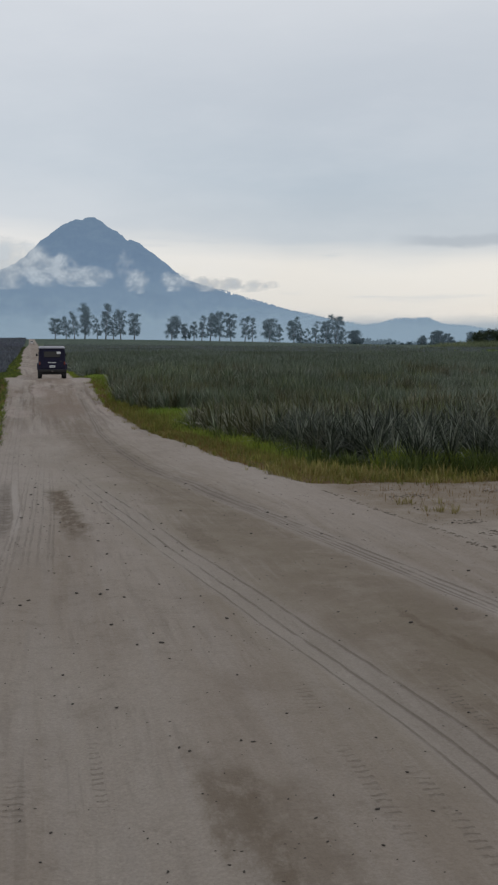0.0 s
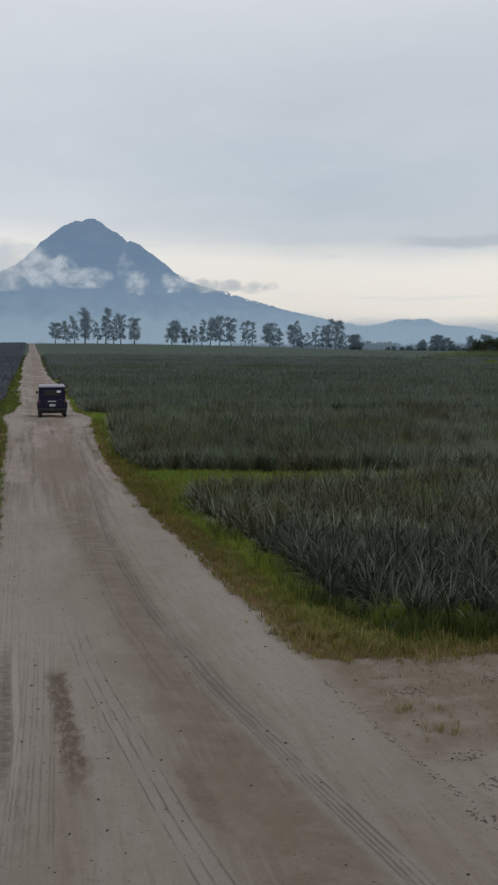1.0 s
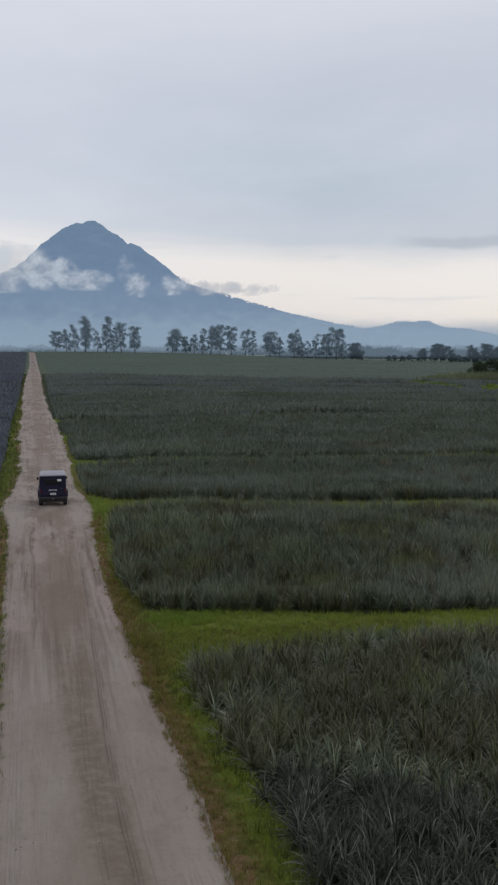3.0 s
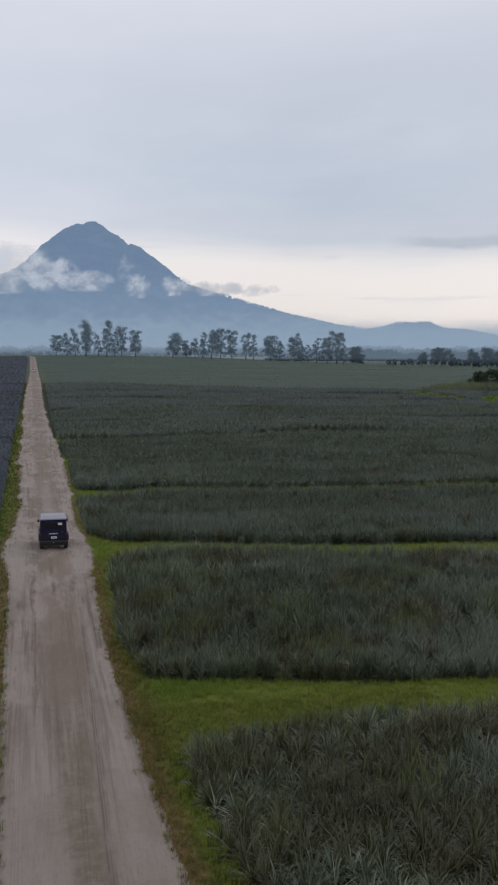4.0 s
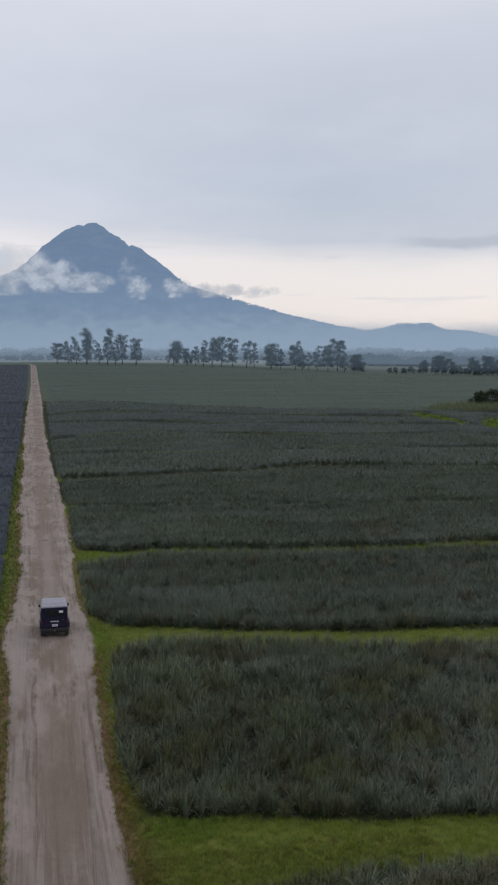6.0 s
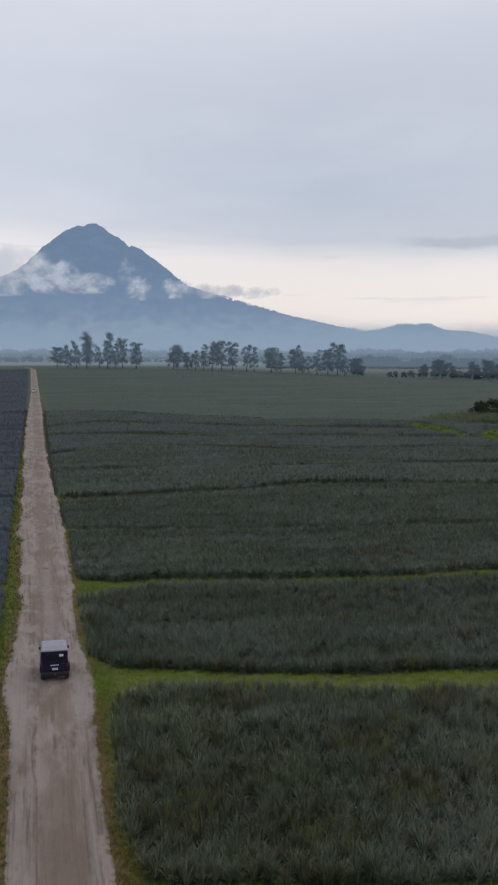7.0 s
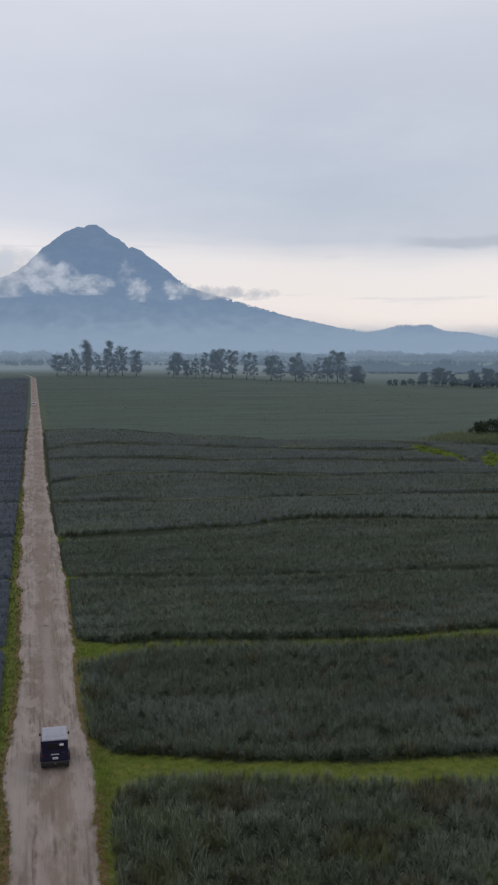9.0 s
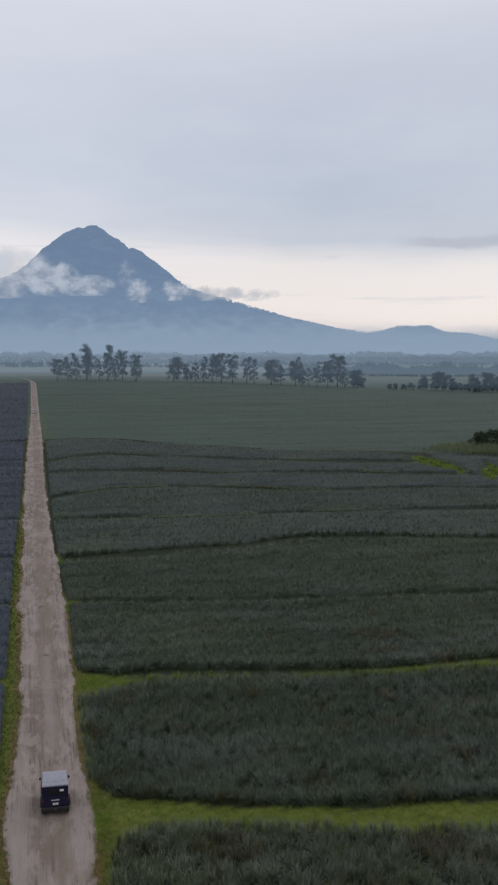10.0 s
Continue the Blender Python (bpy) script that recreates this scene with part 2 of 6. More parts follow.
def make_dirt():
    m, n = material("dusty_road_dirt")
    where = n.put("ShaderNodeTexCoord").outputs["Object"]
    split = n.put("ShaderNodeSeparateXYZ", {0: where})
    along = split.outputs[1]
    broad = n.noise(where, 0.45, 5, 0.6, (1.6, 0.35, 1.0))
    patch = n.noise(where, 1.3, 6, 0.65)
    streaks = n.noise(where, 5.0, 6, 0.6, (1.6, 0.10, 1.0))
    fine = n.noise(where, 60.0, 8, 0.7)
    grain = n.noise(where, 420.0, 3, 0.7)
    tone = n.ramp(broad, [(0.30, (0.199, 0.164, 0.128)), (0.44, (0.241, 0.206, 0.172)), (0.58, (0.278, 0.245, 0.211)), (0.75, (0.316, 0.286, 0.254))])
    tone = n.mix(n.step(patch, 0.50, 0.70, 0.0, 0.50), tone, (0.165, 0.134, 0.106, 1))
    tone = n.mix(n.step(streaks, 0.44, 0.66, 0.0, 0.28), tone, (0.300, 0.275, 0.255, 1))
    tone = n.mix(n.step(streaks, 0.44, 0.28, 0.0, 0.32), tone, (0.150, 0.126, 0.106, 1))
    # bare brown streaks of firmer earth near the junction
    for cx, y0, y1, wide, much in (("firm", 3.0, 46.0, 0.56, 0.88), (0.98, 3.5, 7.0, 0.13, 0.8)):
        offset = n.put("ShaderNodeAttribute", attribute_name=cx).outputs["Fac"] if cx == "firm" else n.math("SUBTRACT", split.outputs[0], cx)
        off = n.math("ABSOLUTE", n.math("MULTIPLY_ADD", n.math("SUBTRACT", patch, 0.5), 0.5, offset))
        band = n.math("MULTIPLY", n.step(off, wide * 0.4, wide * 1.5, 1.0, 0.0),
                      n.math("MULTIPLY", n.step(along, y0, y0 + 1.2), n.step(along, y1 - 0.35 * (y1 - y0), y1, 1.0, 0.0)))
        band = n.math("MULTIPLY", band, n.step(n.noise(where, 2.2, 5, 0.7), 0.34, 0.58, 0.45, 1.0))
        tone = n.mix(n.math("MULTIPLY", band, much), tone, (0.138, 0.108, 0.078, 1))
    # trodden brown earth at the corner of the field
    corner = n.math("MULTIPLY", n.step(split.outputs[0], 1.8, 2.6), n.math("MULTIPLY", n.step(along, 8.8, 10.8), n.step(along, 18.0, 15.0)))
    corner = n.math("MULTIPLY", corner, n.step(n.noise(where, 1.8, 6, 0.7), 0.30, 0.60, 0.25, 1.0))
    tone = n.mix(n.math("MULTIPLY", corner, 0.85), tone, (0.158, 0.121, 0.080, 1))
    rim_dust = n.put("ShaderNodeAttribute", attribute_name="rim").outputs["Fac"]
    tone = n.mix(n.math("MULTIPLY", rim_dust, n.step(patch, 0.3, 0.7, 0.75, 0.25)), tone, (0.280, 0.244, 0.215, 1))
    lines = n.noise(where, 2.0, 5, 0.65, (2.4, 0.05, 1.0))
    worn_far = n.step(along, 22, 45)
    tone = n.mix(n.math("MULTIPLY", n.step(lines, 0.51, 0.40), n.math("MULTIPLY", worn_far, 0.85)), tone, (0.128, 0.096, 0.078, 1))
    tone = n.mix(n.math("MULTIPLY", n.step(lines, 0.54, 0.66), n.math("MULTIPLY", worn_far, 0.6)), tone, (0.326, 0.284, 0.257, 1))
    broad_far = n.noise(where, 0.30, 5, 0.62, (1.5, 0.42, 1.0))
    tone = n.mix(n.math("MULTIPLY", n.step(broad_far, 0.50, 0.37), n.math("MULTIPLY", worn_far, 0.80)), tone, (0.172, 0.131, 0.103, 1))
    tone = n.mix(n.math("MULTIPLY", n.step(broad_far, 0.53, 0.62), n.math("MULTIPLY", worn_far, 0.85)), tone, (0.330, 0.275, 0.250, 1))
    far_patch = n.math("MULTIPLY", n.step(n.noise(where, 0.8, 4, 0.6, (1.4, 0.4, 1.0)), 0.49, 0.60), n.step(along, 40, 62))
    tone = n.mix(n.math("MULTIPLY", far_patch, 0.7), tone, (0.356, 0.310, 0.274, 1))
    # browner middle of the far road
    middle = n.math("ABSOLUTE", n.math("MULTIPLY_ADD", n.math("SUBTRACT", streaks, 0.5), 1.6, n.math("ADD", split.outputs[0], 0.25)))
    middle = n.math("MULTIPLY", n.step(middle, 1.3, 0.5), n.math("MULTIPLY", n.step(along, 34, 48), n.step(n.noise(where, 0.5, 5, 0.65, (1.0, 0.3, 1.0)), 0.38, 0.55)))
    tone = n.mix(n.math("MULTIPLY", middle, 0.75), tone, (0.182, 0.136, 0.104, 1))
    # pale loose sand thrown up along the road; last three bands paint grazing light
    for cx, y0, y1, wide, much in ((-2.45, 54.0, 74.0, 0.55, 0.8), (1.15, 58.0, 72.0, 0.35, 0.6), (-1.7, 14.0, 40.0, 0.5, 0.25), (1.1, 14.0, 50.0, 0.4, 0.2), (-0.3, 76.0, 110.0, 0.5, 0.5), (-0.75, 6.5, 24.0, 0.6, 0.45), (-2.1, 7.0, 24.0, 0.5, 0.45), (1.75, 7.5, 24.0, 0.45, 0.5)):
        off = n.math("ABSOLUTE", n.math("SUBTRACT", n.math("MULTIPLY_ADD", n.math("SUBTRACT", streaks, 0.5), 0.9, split.outputs[0]), cx))
        band = n.math("MULTIPLY", n.step(off, wide * 0.4, wide * 1.4, 1.0, 0.0), n.math("MULTIPLY", n.step(along, y0, y0 + 4), n.step(along, y1 - 7, y1, 1.0, 0.0)))
        tone = n.mix(n.math("MULTIPLY", band, much), tone, (0.328, 0.292, 0.266, 1))
    # pale dust where the lanes cross
    uneven = n.math("MULTIPLY_ADD", n.math("SUBTRACT", n.noise(where, 0.7, 4, 0.6), 0.5), 6.0, along)
    for cy in CROSSINGS:
        bar = n.step(n.math("ABSOLUTE", n.math("SUBTRACT", uneven, cy)), 3.2, 0.6)
        tone = n.mix(n.math("MULTIPLY", n.math("MULTIPLY", bar, n.step(patch, 0.35, 0.6)), 0.4), tone, (0.365, 0.318, 0.288, 1))
    holes = n.math("MULTIPLY", n.step(n.noise(where, 0.55, 3, 0.6, (1.0, 0.5, 1.0)), 0.635, 0.69), n.step(along, 75, 110))
    tone = n.mix(n.math("MULTIPLY", holes, 0.75), tone, (0.085, 0.066, 0.056, 1))
    medium = n.noise(where, 7.0, 6, 0.7)
    tone = n.mix(n.step(medium, 0.48, 0.28, 0.0, 0.32), tone, (0.125, 0.100, 0.082, 1))
    tone = n.mix(n.step(medium, 0.52, 0.72, 0.0, 0.26), tone, (0.30, 0.268, 0.245, 1))
    # a broad worn strip where the dust is thin over brown earth
    thin = n.math("ABSOLUTE", n.math("ADD", n.put("ShaderNodeAttribute", attribute_name="firm").outputs["Fac"], n.math("MULTIPLY_ADD", n.noise(where, 0.8, 4, 0.6, (1.0, 0.5, 1.0)), 1.2, -0.15)))
    thin = n.math("MULTIPLY", n.step(thin, 1.1, 0.35), n.math("MULTIPLY", n.step(along, 2.0, 6.0), n.step(along, 24.0, 15.0)))
    thin = n.math("MULTIPLY", thin, n.step(n.noise(where, 1.5, 5, 0.65, (1.0, 0.45, 1.0)), 0.36, 0.58, 0.35, 1.0))
    tone = n.mix(n.math("MULTIPLY", thin, 0.48), tone, (0.182, 0.155, 0.112, 1))
    # damp dark brown patches where wheels dug through the dust
    for cx, lean, y0, y1, wide, much in ((-1.27, -0.035, 9.2, 14.2, 0.12, 1.0), (-0.84, -0.05, 2.4, 4.3, 0.11, 0.65), (-0.66, -0.03, 2.2, 4.1, 0.16, 0.45), (-0.05, -0.06, 8.3, 10.4, 0.10, 0.5), (0.96, -0.15, 4.8, 6.6, 0.05, 0.6)):
        offset = n.math("SUBTRACT", split.outputs[0], n.math("MULTIPLY_ADD", n.math("SUBTRACT", along, (y0 + y1) / 2), lean, cx))
        off = n.math("ABSOLUTE", n.math("MULTIPLY_ADD", n.math("SUBTRACT", n.noise(where, 4.5, 6, 0.7, (1.0, 0.5, 1.0)), 0.5), 0.42, offset))
        band = n.math("MULTIPLY", n.step(off, wide * 0.45, wide * 1.5, 1.0, 0.0),
                      n.math("MULTIPLY", n.step(along, y0, y0 + 0.3 * (y1 - y0)), n.step(along, y1 - 0.12 * (y1 - y0), y1, 1.0, 0.0)))
        band = n.math("MULTIPLY", band, n.step(n.noise(where, 11.0, 6, 0.75, (1.0, 0.45, 1.0)), 0.34, 0.56, 0.35, 1.0))
        tone = n.mix(n.math("MULTIPLY", band, much), tone, (0.100, 0.073, 0.046, 1))
    # a deep rut with a pale rim
    side = n.math("MULTIPLY_ADD", n.math("SUBTRACT", n.noise(where, 1.6, 3, 0.5), 0.5), 0.09, n.put("ShaderNodeAttribute", attribute_name="track_e").outputs["Fac"])
    reach = n.math("MULTIPLY", n.step(along, 9.6, 10.8), n.step(along, 16.5, 14.0))
    rut_bed = n.math("MULTIPLY", n.step(n.math("ABSOLUTE", n.math("ADD", side, 0.01)), 0.10, 0.05), reach)
    rut_bed = n.math("MULTIPLY", rut_bed, n.step(n.noise(where, 9.0, 4, 0.6, (0.6, 1.6, 1.0)), 0.38, 0.56, 0.25, 0.9))
    tone = n.mix(rut_bed, tone, (0.105, 0.086, 0.070, 1))
    rim_line = n.math("MULTIPLY", n.step(n.math("ABSOLUTE", n.math("SUBTRACT", side, 0.125)), 0.06, 0.015, 0.0, 0.8), reach)
    tone = n.mix(rim_line, tone, (0.35, 0.32, 0.295, 1))
    # fine lines that the tyres' ribs drew, in bundles
    marks, beds = 0.0, 0.0
    wander = n.math("MULTIPLY_ADD", n.noise(where, 3.2, 4, 0.55), 0.034, -0.017)
    for track, ribs, strong, weak in (("track_b", (-0.08, 0.045, 0.18), 0.8, 0.15), ("track_c", (-0.07, -0.015, 0.045, 0.11), 0.85, 0.12), ("track_d", (-0.47, -0.42, -0.33, -0.28, -0.20, -0.11, -0.07), 0.5, 0.15),
                                      ("track_e", (-0.10, -0.02, 0.07, 0.18), 0.4, 0.3)):
        centre = n.math("ADD", n.put("ShaderNodeAttribute", attribute_name=track).outputs["Fac"], wander)
        fade = n.math("MULTIPLY", n.step(along, TRACKS[track][-1][0] - 12, TRACKS[track][-1][0], 1.0, 0.0), n.step(along, 10, 20, strong, weak))
        if track == "track_d":
            fade = n.math("MULTIPLY", fade, n.step(along, 7.6, 9.6))
        for rib in ribs:
            line = n.step(n.math("ABSOLUTE", n.math("SUBTRACT", centre, rib)), 0.022 if track == "track_c" else 0.015, 0.003)
            marks = n.math("MAXIMUM", n.math("MULTIPLY", line, fade), marks)
        bed = n.step(n.math("ABSOLUTE", n.math("SUBTRACT", centre, sum(ribs) / len(ribs))), 0.24, 0.10)
        beds = n.math("MAXIMUM", n.math("MULTIPLY", bed, fade), beds)
    marks = n.math("MULTIPLY", marks, n.step(n.noise(where, 1.7, 4, 0.65), 0.36, 0.56, 0.15, 1.0))
    # farther on the same wheels left two smeared dark lines
    smear = n.put("ShaderNodeAttribute", attribute_name="track_c").outputs["Fac"]
    smear = n.math("MULTIPLY_ADD", n.math("SUBTRACT", n.noise(where, 0.9, 3, 0.5, (1.0, 0.3, 1.0)), 0.5), 0.10, smear)
    for middle_at, half, much in ((0.0, 0.030, 1.0), (0.085, 0.022, 0.9), (0.17, 0.020, 0.5), (0.05, 0.15, 0.38), (-0.50, 0.022, 0.4), (-0.62, 0.018, 0.3), (0.42, 0.025, 0.3)):
        line = n.step(n.math("ABSOLUTE", n.math("SUBTRACT", smear, middle_at)), half * 1.5, half * 0.3, 0.0, much)
        line = n.math("MULTIPLY", line, n.math("MULTIPLY", n.step(along, 8.5, 13.0), n.step(along, 58.0, 44.0)))
        line = n.math("MULTIPLY", line, n.step(n.noise(where, 1.3, 5, 0.7, (1.0, 0.35, 1.0)), 0.34, 0.56, 0.25, 1.0))
        marks = n.math("MAXIMUM", marks, n.math("MULTIPLY", line, 1.0))
    # short lug prints
    bars = n.put("ShaderNodeTexWave", {"Vector": where, "Scale": 5.6, "Distortion": 3.4, "Detail": 2.0, "Detail Scale": 3.0},
                 wave_type="BANDS", bands_direction="Y").outputs[1]
    bars = n.step(bars, 0.66, 0.92)
    lugs = 0.0
    for cx, y0, y1, half in ((-1.40, 3.85, 4.9, 0.030), (-0.27, 3.3, 4.5, 0.04), (-0.03, 3.0, 4.2, 0.04), (-0.25, 4.65, 5.3, 0.05), (-1.75, 3.7, 4.5, 0.05), (0.52, 3.8, 5.2, 0.03), (-1.99, 10.4, 14.4, 0.06)):
        strip = n.step(n.math("ABSOLUTE", n.math("SUBTRACT", n.math("ADD", split.outputs[0], n.math("MULTIPLY", wander, 1.5)), cx)), half, half * 0.7)
        strip = n.math("MULTIPLY", strip, n.math("MULTIPLY", n.step(along, y0, y0 + 0.3), n.step(along, y1, y1 - 0.5)))
        lugs = n.math("MAXIMUM", strip, lugs)
    lugs = n.math("MULTIPLY", n.math("MULTIPLY", lugs, bars), n.step(n.noise(where, 4.0, 4, 0.65), 0.30, 0.48))
    pressed = n.math("MAXIMUM", marks, n.math("MULTIPLY", lugs, 0.6))
    tone = n.mix(n.math("MULTIPLY", beds, 0.45), tone, (0.315, 0.290, 0.272, 1))
    tone = n.mix(n.math("MULTIPLY", pressed, 0.70), tone, (0.095, 0.076, 0.062, 1))
    combed = n.noise(where, 13.0, 4, 0.55, (1.6, 0.07, 1.0))
    combed_where = n.step(n.noise(where, 0.6, 3, 0.5), 0.42, 0.60)
    tone = n.mix(n.math("MULTIPLY", n.step(combed, 0.47, 0.34), n.math("MULTIPLY", combed_where, 0.24)), tone, (0.120, 0.100, 0.084, 1))
    tone = n.mix(n.math("MULTIPLY", n.step(combed, 0.53, 0.66), n.math("MULTIPLY", combed_where, 0.16)), tone, (0.36, 0.335, 0.31, 1))
    speckle = n.noise(where, 130.0, 4, 0.75)
    tone = n.mix(n.step(speckle, 0.44, 0.28, 0.0, 0.4), tone, (0.101, 0.080, 0.064, 1))
    tone = n.mix(n.step(speckle, 0.58, 0.74, 0.0, 0.35), tone, (0.336, 0.298, 0.271, 1))
    tone = n.mix(n.step(fine, 0.3, 0.75, 0.35, 0.0), tone, (0.108, 0.085, 0.068, 1))
    height = n.math("MULTIPLY_ADD", fine, 0.35, n.math("MULTIPLY", grain, 0.12))
    pitted = n.noise(where, 24.0, 5, 0.65)
    tone = n.mix(n.step(pitted, 0.42, 0.28, 0.0, 0.22), tone, (0.125, 0.104, 0.086, 1))
    height = n.math("MULTIPLY_ADD", pitted, 0.5, height)
    height = n.math("MULTIPLY_ADD", patch, 0.8, n.math("MULTIPLY_ADD", medium, 1.2, height))
    height = n.math("MULTIPLY_ADD", streaks, 0.6, height)
    height = n.math("SUBTRACT", height, n.math("MULTIPLY", pressed, 1.3))
    tone = n.put("ShaderNodeMix", {0: 1.0, 6: tone, 7: (0.94, 0.922, 0.90, 1)}, data_type="RGBA", blend_type="MULTIPLY").outputs[2]
    finish(n, tone, 0.93, height, 0.55, 0.03, spec=0.27)
    return m


def make_land():
    m, n = material("grass_and_field_soil")
    where = n.put("ShaderNodeTexCoord").outputs["Object"]
    along = n.put("ShaderNodeSeparateXYZ", {0: where}).outputs[1]
    grassy = n.put("ShaderNodeAttribute", attribute_name="grass").outputs["Fac"]
    planted = n.put("ShaderNodeAttribute", attribute_name="crop").outputs["Fac"]
    broad = n.noise(where, 0.25, 5, 0.6)
    blot = n.noise(where, 1.6, 6, 0.65)
    fine = n.noise(where, 24.0, 7, 0.7)
    turf = n.ramp(blot, [(0.28, (0.060, 0.072, 0.018)), (0.45, (0.100, 0.106, 0.024)), (0.58, (0.155, 0.132, 0.040)), (0.75, (0.205, 0.150, 0.070))])
    turf = n.mix(n.step(broad, 0.4, 0.65, 0.0, 0.6), turf, (0.080, 0.104, 0.019, 1))
    bare = n.put("ShaderNodeAttribute", attribute_name="bare").outputs["Fac"]
    lane = n.put("ShaderNodeAttribute", attribute_name="lane").outputs["Fac"]
    turf = n.mix(n.math("MULTIPLY", lane, 0.75), turf, n.ramp(blot, [(0.3, (0.062, 0.094, 0.014)), (0.5, (0.110, 0.152, 0.021)), (0.72, (0.178, 0.190, 0.032))]))
    worn = n.ramp(n.noise(where, 6.0, 5, 0.65), [(0.3, (0.130, 0.080, 0.034)), (0.5, (0.165, 0.106, 0.050)), (0.7, (0.215, 0.162, 0.108))])
    patchy = n.math("MULTIPLY_ADD", n.math("SUBTRACT", n.noise(where, 3.2, 6, 0.7), 0.5), 1.5, bare)
    turf = n.mix(n.step(patchy, 0.32, 0.72), turf, worn)
    # soil near black: the shade between planted blocks is put into its colour
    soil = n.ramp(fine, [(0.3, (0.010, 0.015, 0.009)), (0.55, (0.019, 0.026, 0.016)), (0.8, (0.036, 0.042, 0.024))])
    rows = n.noise(where, 0.09, 6, 0.6, (0.16, 1.0, 1.0))
    speck = n.noise(where, 1.2, 6, 0.75)
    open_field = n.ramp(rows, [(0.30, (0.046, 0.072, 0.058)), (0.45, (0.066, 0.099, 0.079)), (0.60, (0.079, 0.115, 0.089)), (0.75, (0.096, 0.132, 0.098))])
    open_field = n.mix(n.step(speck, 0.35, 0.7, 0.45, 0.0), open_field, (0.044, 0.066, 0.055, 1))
    seam = n.noise(where, 0.10, 4, 0.55, (0.05, 1.0, 1.0))
    open_field = n.mix(n.step(n.math("ABSOLUTE", n.math("SUBTRACT", seam, 0.47)), 0.010, 0.003, 0.0, 0.5), open_field, (0.028, 0.042, 0.035, 1))
    furrow = n.noise(where, 0.06, 5, 0.6, (0.10, 1.0, 1.0))
    open_field = n.mix(n.step(n.math("ABSOLUTE", n.math("SUBTRACT", furrow, 0.53)), 0.012, 0.002, 0.0, 0.55), open_field, (0.024, 0.037, 0.033, 1))
    patch = n.noise(where, 0.018, 5, 0.6, (0.45, 1.0, 1.0))
    open_field = n.mix(n.step(patch, 0.44, 0.62, 0.0, 0.3), open_field, (0.050, 0.072, 0.058, 1))
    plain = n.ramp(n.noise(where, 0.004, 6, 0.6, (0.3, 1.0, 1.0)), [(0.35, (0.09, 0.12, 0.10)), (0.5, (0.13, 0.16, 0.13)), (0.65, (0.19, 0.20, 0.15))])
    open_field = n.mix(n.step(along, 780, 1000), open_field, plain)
    tone = n.mix(grassy, open_field, turf)
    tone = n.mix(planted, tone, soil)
    tone = n.mix(n.step(fine, 0.35, 0.7, 0.3, 0.0), tone, (0.03, 0.032, 0.014, 1))
    finish(n, tone, 0.95, n.math("ADD", fine, n.math("MULTIPLY", blot, 2.0)), 0.6, 0.08, spec=0.1)
    return m


def make_leaf(name, dark, mid, pale, dry, dry_much, rough=0.5, cell=0.35, gloss=0.35, thin=0.15, bands=0.0):
    """Leaves that differ one by one, with larger patches of dry or fresh growth."""
    m, n = material(name)
    where = n.put("ShaderNodeNewGeometry")
    each = where.outputs["Random Per Island"]
    place = n.put("ShaderNodeTexCoord").outputs["Object"]
    patch = n.noise(where.outputs["Position"], cell, 5, 0.65)
    tone = n.ramp(each, [(0.0, dark), (0.22, dark), (0.42, mid), (0.66, mid), (0.84, pale), (0.97, pale), (0.985, dry)])
    tone = n.mix(n.step(patch, 0.52, 0.72, 0.0, dry_much), tone, (*dry, 1))
    tone = n.mix(n.step(n.noise(where.outputs["Position"], cell * 0.22, 3, 0.5), 0.35, 0.66, 0.6, 0.0), tone, (*dark, 1))
    plantwise = n.noise(where.outputs["Position"], 1.1, 3, 0.6)
    tone = n.mix(n.step(plantwise, 0.40, 0.62, 0.55, 0.0), tone, (*dark, 1))
    if bands:
        row = n.noise(where.outputs["Position"], 1.0, 5, 0.6, (0.05, 0.42, 0.0))
        tone = n.mix(n.step(row, 0.58, 0.40, 0.0, bands), tone, tuple(c * 0.8 for c in dark) + (1,))
        tone = n.mix(n.step(row, 0.54, 0.70, 0.0, bands * 0.6), tone, tuple((c + d) / 2 for c, d in zip(mid, pale)) + (1,))
    if bands:
        cool = n.noise(where.outputs["Position"], 0.075, 4, 0.6)
        tone = n.mix(n.step(cool, 0.47, 0.62, 0.0, 0.6), tone, (mid[0] * 1.08, mid[1] * 0.98, mid[2] * 1.32, 1))
        warm = n.noise(where.outputs["Position"], 0.17, 5, 0.65)
        tone = n.mix(n.step(warm, 0.55, 0.70, 0.0, 0.40), tone, (mid[0] * 0.92, mid[1] * 0.82, mid[2] * 0.76, 1))
    mottled = n.noise(place, 18.0, 4, 0.6)
    tone = n.mix(n.step(mottled, 0.35, 0.7, 0.25, 0.0), tone, (*dark, 1))
    surface = n.put("ShaderNodeBsdfPrincipled", {"Base Color": tone, "Roughness": rough, "Specular IOR Level": gloss})
    if thin:
        glow = n.put("ShaderNodeBsdfTranslucent", {0: tone})
        surface = n.put("ShaderNodeMixShader", {0: thin, 1: surface.outputs[0], 2: glow.outputs[0]})
    n.plug(surface, n.put("ShaderNodeOutputMaterial").inputs[0])
    return m


